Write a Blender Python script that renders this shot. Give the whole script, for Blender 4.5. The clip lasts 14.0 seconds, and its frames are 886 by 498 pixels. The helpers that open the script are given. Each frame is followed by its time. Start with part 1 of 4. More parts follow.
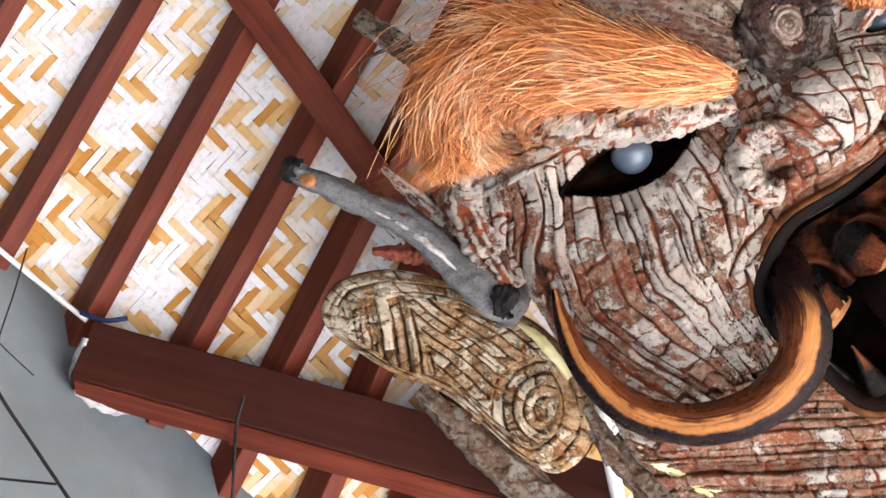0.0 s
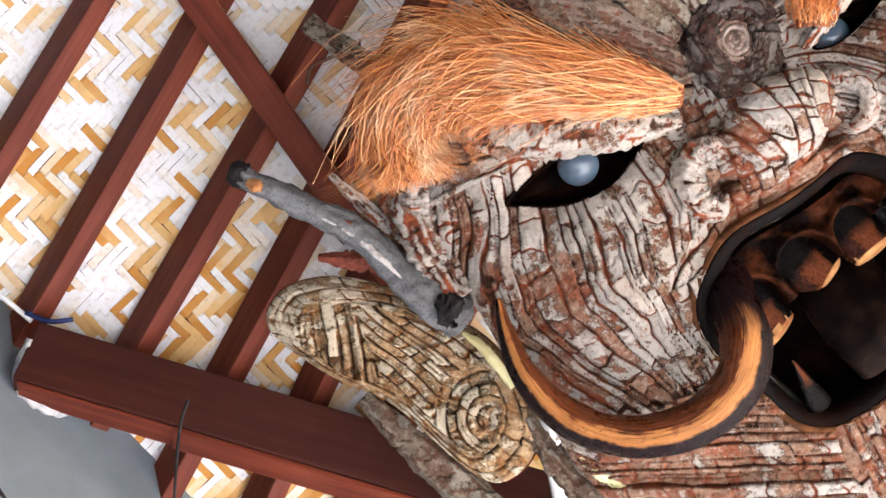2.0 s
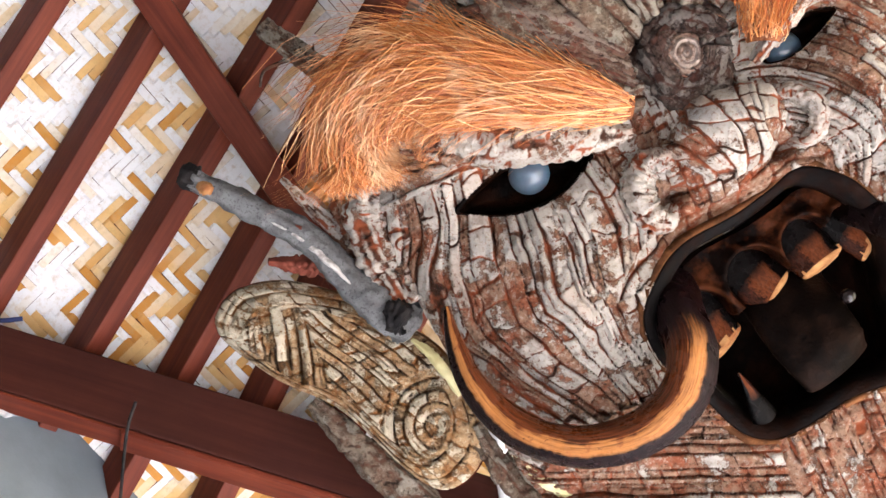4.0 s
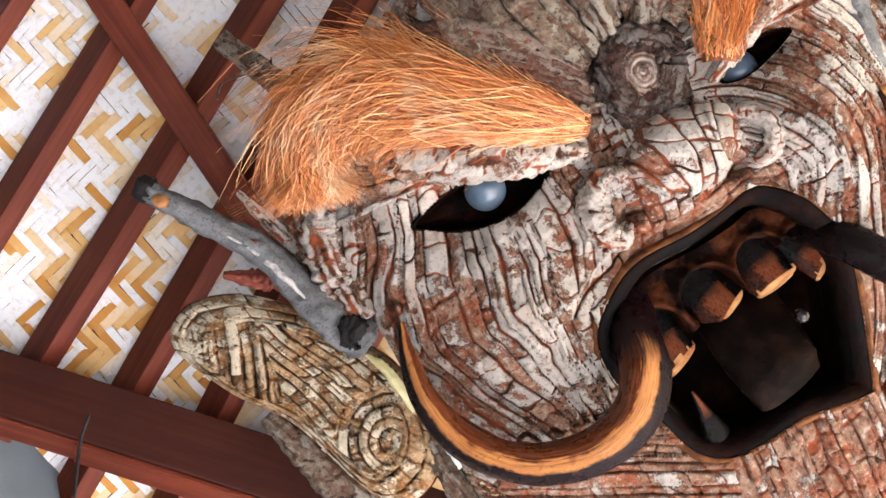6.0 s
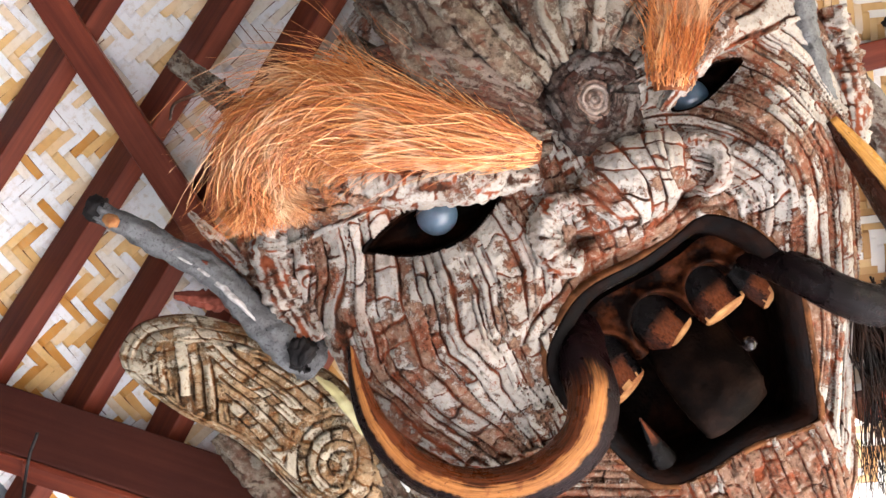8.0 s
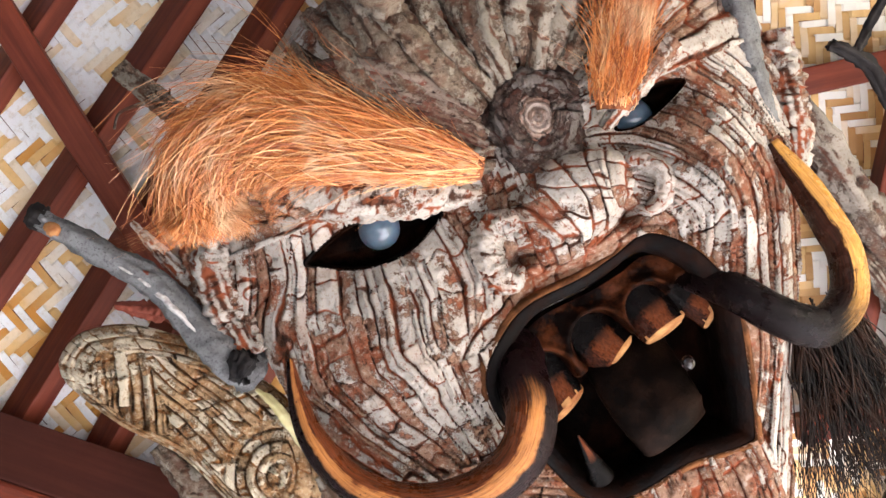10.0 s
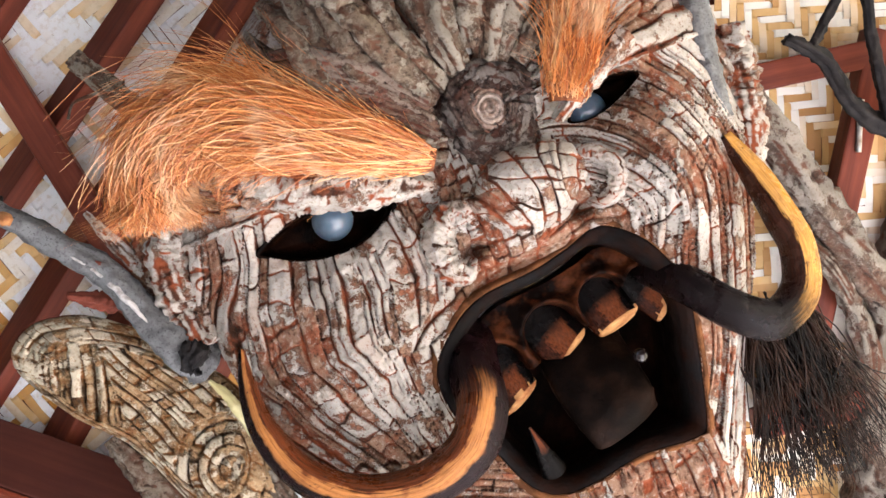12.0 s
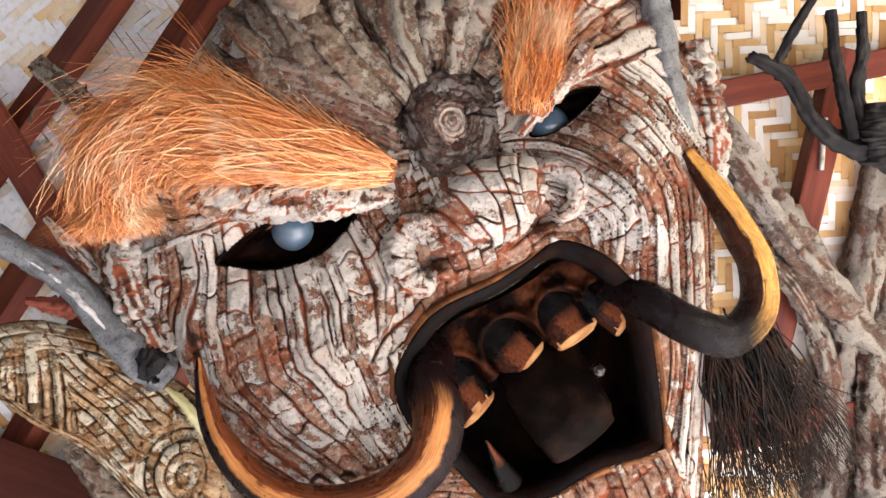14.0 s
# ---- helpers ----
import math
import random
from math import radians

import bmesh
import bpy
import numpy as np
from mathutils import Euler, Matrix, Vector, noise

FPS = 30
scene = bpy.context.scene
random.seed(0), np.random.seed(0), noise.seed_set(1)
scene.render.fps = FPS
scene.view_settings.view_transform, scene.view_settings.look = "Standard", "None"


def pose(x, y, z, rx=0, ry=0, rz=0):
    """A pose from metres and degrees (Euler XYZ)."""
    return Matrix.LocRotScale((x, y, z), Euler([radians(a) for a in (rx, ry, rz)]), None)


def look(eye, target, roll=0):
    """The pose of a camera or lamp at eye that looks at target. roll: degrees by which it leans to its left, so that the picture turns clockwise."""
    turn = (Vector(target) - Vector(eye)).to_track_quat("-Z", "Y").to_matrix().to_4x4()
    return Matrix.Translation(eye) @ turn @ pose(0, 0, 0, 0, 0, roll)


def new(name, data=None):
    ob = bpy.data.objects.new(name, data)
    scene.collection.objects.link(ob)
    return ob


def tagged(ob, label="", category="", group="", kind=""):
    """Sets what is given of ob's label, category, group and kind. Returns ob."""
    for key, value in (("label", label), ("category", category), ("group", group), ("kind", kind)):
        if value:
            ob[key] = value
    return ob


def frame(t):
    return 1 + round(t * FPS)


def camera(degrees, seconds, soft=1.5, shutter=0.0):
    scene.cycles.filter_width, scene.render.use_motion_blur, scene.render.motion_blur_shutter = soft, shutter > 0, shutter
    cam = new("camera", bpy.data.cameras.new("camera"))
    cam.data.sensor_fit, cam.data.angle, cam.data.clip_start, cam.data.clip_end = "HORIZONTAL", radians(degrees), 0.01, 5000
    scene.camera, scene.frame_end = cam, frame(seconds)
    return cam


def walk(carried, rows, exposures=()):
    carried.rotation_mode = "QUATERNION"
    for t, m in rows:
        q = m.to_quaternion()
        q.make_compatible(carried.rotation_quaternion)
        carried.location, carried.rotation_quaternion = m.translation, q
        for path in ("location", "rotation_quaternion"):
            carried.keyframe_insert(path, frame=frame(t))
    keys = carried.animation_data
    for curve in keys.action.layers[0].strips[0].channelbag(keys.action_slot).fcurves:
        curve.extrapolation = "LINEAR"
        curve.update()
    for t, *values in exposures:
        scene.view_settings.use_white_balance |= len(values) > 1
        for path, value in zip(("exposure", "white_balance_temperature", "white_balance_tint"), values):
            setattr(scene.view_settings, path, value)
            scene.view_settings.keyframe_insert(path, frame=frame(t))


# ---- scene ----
cam = camera(33, 14.0, soft=1.5)
ROWS = [
    (0.0, 0.0000, 0.0000, 1.6000, 132.000, 18.000, 0.000),
    (0.5, 0.0075, -0.0016, 1.6018, 131.809, 17.978, -0.528),
    (1.0, 0.0149, -0.0033, 1.6013, 131.711, 18.085, -0.892),
    (1.5, 0.0226, -0.0036, 1.6009, 131.634, 18.110, -1.302),
    (2.0, 0.0301, -0.0044, 1.5969, 131.567, 18.037, -1.778),
    (2.5, 0.0380, -0.0052, 1.5956, 131.479, 18.035, -2.189),
    (3.0, 0.0474, -0.0087, 1.5966, 131.289, 17.991, -2.597),
    (5.5, 0.0788, -0.0173, 1.5989, 130.790, 18.262, -4.294),
    (6.0, 0.0881, -0.0216, 1.6014, 130.864, 18.271, -4.556),
    (6.5, 0.0964, -0.0272, 1.6013, 130.922, 18.268, -4.893),
    (7.0, 0.1013, -0.0287, 1.6023, 130.867, 18.332, -5.350),
    (7.5, 0.1070, -0.0324, 1.6044, 130.765, 18.382, -5.794),
    (8.0, 0.1099, -0.0419, 1.6099, 130.643, 18.584, -6.135),
    (10.5, 0.1519, -0.0462, 1.5897, 130.693, 18.647, -8.141),
    (11.0, 0.1636, -0.0426, 1.5818, 130.648, 18.643, -8.264),
    (11.5, 0.1706, -0.0376, 1.5760, 130.620, 18.691, -8.457),
    (12.0, 0.1830, -0.0399, 1.5697, 130.668, 18.805, -8.452),
    (12.5, 0.1916, -0.0450, 1.5714, 130.523, 18.850, -8.652),
    (13.0, 0.2005, -0.0463, 1.5686, 130.559, 18.783, -8.883),
    (13.5, 0.2054, -0.0491, 1.5707, 130.467, 18.753, -9.244),
    (14.0, 0.2120, -0.0534, 1.5693, 130.365, 18.536, -9.720),
]
walk(cam, [(t, pose(*p)) for t, *p in ROWS])


def frame_of(origin, x, y, z):
    """A local frame from its origin and three unit axes."""
    return Matrix.Translation(origin) @ Matrix((x, y, z)).transposed().to_4x4()


MASK = frame_of((0.9231, 1.4609, 2.8110), (0.9341, -0.3567, 0.0146), (-0.2376, -0.5907, 0.7711), (-0.2664, -0.7238, -0.6366))  # x across the face, y up it, z out of it
ROOF = frame_of((0.2708, 1.8458, 3.3807), (0.6510, -0.6378, 0.4116), (-0.7139, -0.3301, 0.6176), (-0.2580, -0.6959, -0.6702))  # x up the rafters, y across them, z down into the room

# ---- light ----
world = bpy.data.worlds.new("world")
scene.world = world
world.use_nodes = True
wn = world.node_tree.nodes
sky = wn.new("ShaderNodeTexSky")
sky.sky_type = "NISHITA"
sky.sun_disc = False
sky.sun_elevation, sky.sun_rotation = radians(36), radians(98)
sky.dust_density = 3.0
wn["Background"].inputs[1].default_value = 0.09
world.node_tree.links.new(sky.outputs[0], wn["Background"].inputs[0])

# sun from the open side: the roof keeps it off the mask, the sunlit floor throws it up from below
sun = new("sun", bpy.data.lights.new("sun", "SUN"))
sun.data.energy, sun.data.angle, sun.data.color = 5.0, radians(0.6), (1.0, 0.98, 0.97)
sun.matrix_world = look((8.0, -1.1, 5.9), (0, 0, 0))
scene.view_settings.exposure = 4.5


# ---- materials ----
class Mat:
    """A node material under construction."""

    def __init__(self, name, rough=0.6, metal=0.0, shine=0.5):
        self.m = bpy.data.materials.new(name)
        self.m.use_nodes = True
        self.t = self.m.node_tree
        self.b = self.t.nodes["Principled BSDF"]
        self.b.inputs["Roughness"].default_value = rough
        self.b.inputs["Metallic"].default_value = metal
        self.b.inputs["Specular IOR Level"].default_value = shine
        self.co = self.n("ShaderNodeTexCoord").outputs["Object"]

    def n(self, kind, **inputs):
        node = self.t.nodes.new(kind)
        for key, value in inputs.items():
            self.put(node.inputs[key.replace("_", " ")], value)
        return node

    def put(self, socket, value):
        if isinstance(value, bpy.types.NodeSocket):
            self.t.links.new(value, socket)
        else:
            socket.default_value = value

    def scaled(self, sx, sy, sz, turn=0.0):
        node = self.n("ShaderNodeMapping", Vector=self.co)
        node.inputs["Scale"].default_value = (sx, sy, sz)
        node.inputs["Rotation"].default_value = (0, 0, turn)
        return node.outputs[0]

    def noise(self, scale, detail=4.0, rough=0.6, vec=None):
        return self.n("ShaderNodeTexNoise", Vector=vec or self.co, Scale=scale, Detail=detail, Roughness=rough).outputs[0]

    def ramp(self, fac, *stops):
        node = self.n("ShaderNodeValToRGB", Fac=fac)
        e = node.color_ramp.elements
        while len(e) < len(stops):
            e.new(0.5)
        for el, (p, c) in zip(e, stops):
            el.position = p
            el.color = (*c, 1) if len(c) == 3 else c
        return node.outputs[0]

    def gray(self, fac, a, b, lo=0.0, hi=1.0):
        node = self.n("ShaderNodeMapRange", Value=fac)
        for k, v in zip(("From Min", "From Max", "To Min", "To Max"), (a, b, lo, hi)):
            node.inputs[k].default_value = v
        return node.outputs[0]

    def mix(self, fac, a, b, how="MIX"):
        node = self.t.nodes.new("ShaderNodeMix")
        node.data_type, node.blend_type = "RGBA", how
        self.put(node.inputs[0], fac)
        for s, v in ((6, a), (7, b)):
            self.put(node.inputs[s], (*v, 1) if isinstance(v, tuple) and len(v) == 3 else v)
        return node.outputs[2]

    def math(self, how, a, b):
        node = self.t.nodes.new("ShaderNodeMath")
        node.operation = how
        self.put(node.inputs[0], a), self.put(node.inputs[1], b)
        return node.outputs[0]

    def attr(self, name):
        """Red, green and blue of a colour attribute of the mesh."""
        a = self.n("ShaderNodeAttribute")
        a.attribute_name = name
        return self.n("ShaderNodeSeparateColor", Color=a.outputs["Color"]).outputs

    def done(self, colour, bump=None, strength=0.5, distance=0.003, rough=None):
        self.put(self.b.inputs["Base Color"], (*colour, 1) if isinstance(colour, tuple) else colour)
        if bump is not None:
            node = self.n("ShaderNodeBump", Height=bump, Strength=strength, Distance=distance)
            self.put(self.b.inputs["Normal"], node.outputs[0])
        if rough is not None:
            self.put(self.b.inputs["Roughness"], rough)
        return self.m


def bark_material(name, pale, brown, red, white):
    """Bark in layers: a pale outer skin flaked off in patches, tan cork under it, red-brown fibre in the seams."""
    m = Mat(name, 0.7, shine=0.16)
    plate, crack, skin = m.attr("bark")[:3]
    fine, mid, broad = m.noise(190, 6, 0.72), m.noise(42, 6, 0.68), m.noise(11, 4, 0.6)
    tan = tuple(0.55 * a + 0.45 * b for a, b in zip(pale, brown))
    dark = tuple(0.45 * c for c in brown)
    cork = m.ramp(plate, (0.0, brown), (0.3, tan), (0.55, pale), (0.78, tan), (1.0, tuple(0.5 * (a + b) for a, b in zip(red, tan))))
    flake = m.noise(95, 6, 0.75)
    cork = m.mix(m.gray(m.noise(27, 6, 0.7), 0.47, 0.60, 0.0, 0.85), cork, red)
    cork = m.mix(m.gray(flake, 0.54, 0.64, 0.0, 0.8), cork, dark)
    cork = m.mix(m.gray(flake, 0.46, 0.38, 0.0, 0.8), cork, tuple(0.5 * (a + b) for a, b in zip(pale, white)))
    grey = tuple(0.62 * c for c in white)
    outer = m.ramp(m.math("ADD", m.math("MULTIPLY", plate, 0.6), m.math("MULTIPLY", broad, 0.5)), (0.28, grey), (0.46, tuple(0.8 * c for c in white)), (0.62, white), (0.8, tuple(0.5 * (a + b) for a, b in zip(pale, white))))
    outer = m.mix(m.gray(fine, 0.52, 0.66, 0.0, 0.6), outer, tan)
    outer = m.mix(m.gray(flake, 0.58, 0.66, 0.0, 0.7), outer, red)
    field = m.math("ADD", skin, m.math("ADD", m.math("MULTIPLY", m.math("SUBTRACT", mid, 0.5), 1.5), m.math("MULTIPLY", m.math("SUBTRACT", fine, 0.5), 0.7)))
    on = m.gray(field, 0.44, 0.52)
    base = m.mix(on, cork, outer)
    base = m.mix(m.math("MULTIPLY", m.gray(field, 0.36, 0.46, 0.0, 0.6), m.gray(field, 0.52, 0.47)), base, brown)
    inner = m.mix(m.gray(m.noise(24, 5), 0.40, 0.56), tuple(0.5 * c for c in brown), tuple(1.15 * c for c in red))
    base = m.mix(m.gray(m.math("ADD", crack, m.math("MULTIPLY", m.math("SUBTRACT", flake, 0.5), 1.4)), 0.22, 0.62), base, inner)
    tall = m.math("ADD", m.math("MULTIPLY", on, 0.55), m.math("ADD", m.math("MULTIPLY", fine, 0.7), m.math("ADD", m.math("MULTIPLY", mid, 0.8), m.math("MULTIPLY", flake, 0.9))))
    return m.done(base, tall, 0.9, 0.005, m.gray(fine, 0.3, 0.7, 0.45, 0.8))


BARK = bark_material("pale_bark", (0.29, 0.170, 0.112), (0.095, 0.035, 0.018), (0.22, 0.054, 0.021), (0.48, 0.432, 0.385))
BARK_EAR = bark_material("ochre_bark", (0.40, 0.26, 0.14), (0.12, 0.066, 0.030), (0.22, 0.09, 0.026), (0.56, 0.48, 0.36))
BARK_KNOT = bark_material("dark_knot_bark", (0.09, 0.06, 0.048), (0.025, 0.014, 0.011), (0.05, 0.018, 0.012), (0.16, 0.135, 0.12))
BARK_FACE = bark_material("sawn_root_face", (0.34, 0.23, 0.18), (0.13, 0.075, 0.055), (0.20, 0.10, 0.07), (0.42, 0.33, 0.28))
BARK_LIMB = bark_material("weathered_limb_bark", (0.15, 0.11, 0.085), (0.055, 0.032, 0.024), (0.10, 0.042, 0.026), (0.26, 0.225, 0.19))
BARK_LAYER = bark_material("dark_red_inner_bark", (0.13, 0.075, 0.052), (0.05, 0.024, 0.018), (0.12, 0.04, 0.026), (0.20, 0.15, 0.12))
BARK_ROOT = bark_material("grey_root_bark", (0.19, 0.145, 0.105), (0.075, 0.045, 0.03), (0.11, 0.05, 0.03), (0.27, 0.235, 0.19))


def burnt_material(name, ridge, inner, char, root_to, bands, rough):
    """Carved wood scorched along its length: red of the attribute is the way along, green the side (1 inside the curl)."""
    m = Mat(name, rough, shine=0.10)
    along, side, over = m.attr("grain")[:3]
    lie = m.n("ShaderNodeCombineXYZ", X=m.math("MULTIPLY", along, 5.0), Y=m.math("MULTIPLY", side, 9.0), Z=m.math("MULTIPLY", over, 9.0)).outputs[0]
    grain = m.noise(2.6, 7, 0.72, lie)
    blot = m.noise(30, 5, 0.65)
    chip = m.noise(85, 5, 0.7)
    c = m.mix(m.gray(grain, 0.40, 0.62), ridge, tuple(0.45 * a for a in ridge))
    c = m.mix(m.gray(blot, 0.56, 0.70, 0.0, 0.8), c, tuple(1.15 * a for a in inner))
    edge = m.math("ADD", side, m.math("MULTIPLY", m.math("SUBTRACT", m.math("ADD", grain, blot), 1.0), 0.30))
    groove = m.mix(m.gray(grain, 0.42, 0.58), inner, tuple(0.3 * a for a in inner))
    c = m.mix(m.gray(edge, bands[1] - 0.03, bands[1] + 0.03), c, groove)
    black = m.mix(m.gray(chip, 0.55, 0.68, 0.0, 0.8), char, tuple(3.0 * a for a in char))
    burnt = m.gray(edge, bands[0] + 0.04, bands[0] - 0.04)
    start = m.math("ADD", along, m.math("MULTIPLY", m.math("SUBTRACT", m.noise(2.0, 5, 0.7, lie), 0.5), 0.14))
    burnt = m.math("MAXIMUM", burnt, m.gray(start, root_to, root_to * 0.72))
    burnt = m.math("MAXIMUM", burnt, m.gray(chip, 0.63, 0.68))
    return m.done(m.mix(burnt, c, black), m.math("ADD", grain, m.math("MULTIPLY", blot, 0.8)), 0.6, 0.004, m.gray(blot, 0.35, 0.65, rough - 0.12, rough + 0.12))


TUSK = burnt_material("scorched_tusk_wood", (0.43, 0.17, 0.052), (0.14, 0.036, 0.012), (0.0065, 0.0024, 0.0030), 0.22, (0.34, 0.64), 0.30)
TUSK_DARK = burnt_material("blackened_tusk_wood", (0.55, 0.27, 0.065), (0.035, 0.010, 0.005), (0.0040, 0.0019, 0.0021), 0.56, (-0.5, 0.58), 0.28)
# the tooth's black root is scorch plus painted shade from its alcove
TOOTH = burnt_material("scorched_shaded_tooth_wood", (0.13, 0.034, 0.012), (0.04, 0.010, 0.0045), (0.0018, 0.0010, 0.0009), 0.66, (0.22, 0.66), 0.26)


def mottled_material(name, a, b, rough):
    m = Mat(name, rough, shine=0.025)
    f = m.noise(35, 6, 0.65)
    return m.done(m.mix(m.gray(m.noise(26, 5, 0.65), 0.44, 0.66), a, b), f, 0.9, 0.005, m.gray(f, 0.3, 0.7, rough - 0.1, rough + 0.2))


# mouth tones lie below real char: its deep shade is painted in
SHADED_CHAR = mottled_material("shaded_charred_wood", (0.0020, 0.0012, 0.0010), (0.012, 0.0042, 0.0024), 0.42)
LIP = mottled_material("grey_scorched_shaded_lip", (0.0065, 0.0056, 0.0056), (0.011, 0.0042, 0.0026), 0.5)
EDGE = mottled_material("red_brown_scorched_bark", (0.06, 0.024, 0.011), (0.17, 0.068, 0.028), 0.6)
GUM = mottled_material("brown_scorched_shaded_gum", (0.0028, 0.0013, 0.0010), (0.055, 0.0155, 0.0060), 0.34)
TONGUE = mottled_material("dark_brown_tongue_wood", (0.0032, 0.0020, 0.0016), (0.011, 0.0055, 0.0038), 0.42)
SOCKET = mottled_material("dark_eye_hollow", (0.002, 0.001, 0.0008), (0.014, 0.0045, 0.002), 0.40)


def plain_wood(name, a, b, rough, sx=3, sy=60, sz=60):
    m = Mat(name, rough, shine=0.15)
    g = m.noise(1.0, 5, 0.65, m.scaled(sx, sy, sz))
    blot = m.noise(5, 4)
    return m.done(m.mix(m.gray(blot, 0.35, 0.65, 0.0, 0.5), m.mix(m.gray(g, 0.35, 0.65), a, b), tuple(0.7 * c for c in b)), g, 0.25, 0.002, m.gray(blot, 0.3, 0.7, rough, rough + 0.2))


RAFTER = plain_wood("varnished_red_brown_wood", (0.17, 0.036, 0.017), (0.085, 0.015, 0.008), 0.42)
# rafter wood darkened: the shade on the beam's near side is in the colour
SHADED_BEAM = plain_wood("shaded_beam_wood", (0.058, 0.015, 0.010), (0.036, 0.009, 0.0065), 0.5)
LIGHT_BLOCK = plain_wood("dark_light_block", (0.05, 0.042, 0.036), (0.03, 0.025, 0.022), 0.7, 40, 3, 3)
FLOOR = plain_wood("pale_bounce_floor", (0.45, 0.445, 0.475), (0.375, 0.37, 0.395), 0.7, 6, 6, 6)
CUT_WOOD = plain_wood("pale_cut_wood", (0.56, 0.30, 0.12), (0.22, 0.075, 0.025), 0.6, 25, 60, 60)
RED_WOOD = plain_wood("dry_red_wood", (0.20, 0.05, 0.03), (0.11, 0.026, 0.016), 0.6)

w = Mat("weathered_bamboo", 0.6, shine=0.2)
tint = w.n("ShaderNodeNewGeometry").outputs["Random Per Island"]
patch = w.noise(3.2, 5, 0.6)
fibre = w.noise(90, 4, 0.7)
up = w.n("ShaderNodeSeparateXYZ", Vector=w.co).outputs[0]
tone = w.math("ADD", w.math("ADD", w.math("MULTIPLY", tint, 0.62), w.math("MULTIPLY", patch, 0.58)), w.gray(up, -0.45, 0.25, -0.13, 0.15))
cane = w.ramp(tone, (0.34, (0.52, 0.23, 0.045)), (0.46, (0.70, 0.45, 0.19)), (0.56, (0.76, 0.66, 0.52)), (0.66, (0.80, 0.80, 0.81)))
cane = w.mix(w.gray(fibre, 0.5, 0.75, 0.0, 0.5), cane, (0.45, 0.30, 0.14))
WEAVE = w.done(cane, fibre, 0.3, 0.002)
w = Mat("aged_bamboo", 0.6)
tint = w.n("ShaderNodeNewGeometry").outputs["Random Per Island"]
tone = w.math("ADD", w.math("MULTIPLY", tint, 0.7), w.math("MULTIPLY", w.noise(5, 4), 0.6))
cane = w.ramp(tone, (0.35, (0.36, 0.17, 0.045)), (0.55, (0.58, 0.36, 0.14)), (0.74, (0.72, 0.68, 0.62)))
WEAVE_OLD = w.done(cane, w.noise(80, 4), 0.3, 0.002)

w = Mat("grey_blue_plaster", 0.8)
WALL = w.done(w.mix(w.gray(w.noise(6, 6), 0.4, 0.65), (0.17, 0.20, 0.225), (0.135, 0.16, 0.18)), w.noise(120, 5), 0.25, 0.003)
w = Mat("dark_ground", 0.9)
DARK_GROUND = w.done(w.mix(w.gray(w.noise(0.7, 6), 0.35, 0.65), (0.17, 0.13, 0.09), (0.09, 0.10, 0.05)), w.noise(25, 6), 0.4, 0.01)
w = Mat("coconut_fibre", 0.55)
tint = w.n("ShaderNodeNewGeometry").outputs["Random Per Island"]
patch = w.noise(14, 4)
COIR = w.done(w.mix(w.gray(patch, 0.52, 0.72), w.ramp(tint, (0.0, (0.17, 0.038, 0.008)), (0.35, (0.40, 0.110, 0.022)), (0.75, (0.56, 0.20, 0.048)), (1.0, (0.66, 0.38, 0.17))), (0.62, 0.42, 0.25)))
# pad toned below the strands, painting shade into the gaps between them
w = Mat("shaded_matted_fibre", 0.8)
COIR_PAD = w.done(w.mix(w.gray(w.noise(60, 5), 0.4, 0.65), (0.14, 0.035, 0.008), (0.25, 0.075, 0.016)), w.noise(150, 5), 0.9, 0.004)
w = Mat("grey_stick_bark", 0.7, shine=0.15)
speck = w.noise(260, 5, 0.7)
bare = w.mix(w.gray(w.noise(28, 6, 0.7), 0.40, 0.62), (0.155, 0.155, 0.158), (0.085, 0.082, 0.083))
GREYSTICK = w.done(w.mix(w.gray(speck, 0.54, 0.64, 0.0, 0.8), bare, (0.03, 0.028, 0.028)), w.math("ADD", speck, w.noise(70, 5)), 0.7, 0.003)
w = Mat("pale_split_wood", 0.7)
SPLIT = w.done(w.mix(w.gray(w.noise(90, 5), 0.42, 0.6), (0.46, 0.43, 0.41), (0.22, 0.20, 0.19)), w.noise(160, 4), 0.5, 0.002)
w = Mat("black_twig", 0.7, shine=0.15)
TWIG = w.done(w.mix(w.gray(w.noise(30, 5), 0.4, 0.65), (0.006, 0.005, 0.0055), (0.020, 0.016, 0.015)), w.noise(150, 4), 0.6, 0.002)
w = Mat("black_palm_fibre", 0.5, shine=0.12)
HAIR = w.done(w.mix(w.gray(w.noise(25, 4), 0.42, 0.6), (0.004, 0.0025, 0.002), (0.022, 0.009, 0.005)))
w = Mat("milky_glass", 0.15)
w.b.inputs["Subsurface Weight"].default_value = 0.3
EYE = w.done(w.mix(w.gray(w.noise(30, 5), 0.35, 0.7), (0.082, 0.115, 0.155), (0.05, 0.075, 0.105)))
w = Mat("pale_dry_leaf", 0.6)
LEAF = w.done(w.mix(w.gray(w.noise(20, 4), 0.4, 0.6), (0.62, 0.58, 0.33), (0.48, 0.42, 0.2)), w.noise(60, 3), 0.3, 0.002)
w = Mat("white_mortar", 0.85)
MORTAR = w.done(w.mix(w.gray(w.noise(45, 5), 0.4, 0.6), (0.50, 0.49, 0.48), (0.26, 0.27, 0.28)), w.noise(90, 5), 0.8, 0.004)
w = Mat("white_plastic", 0.35)
PIPE = w.done(w.mix(w.gray(w.noise(12, 4), 0.5, 0.7), (0.72, 0.73, 0.74), (0.6, 0.6, 0.58)))
w = Mat("dull_metal", 0.45, 0.8)
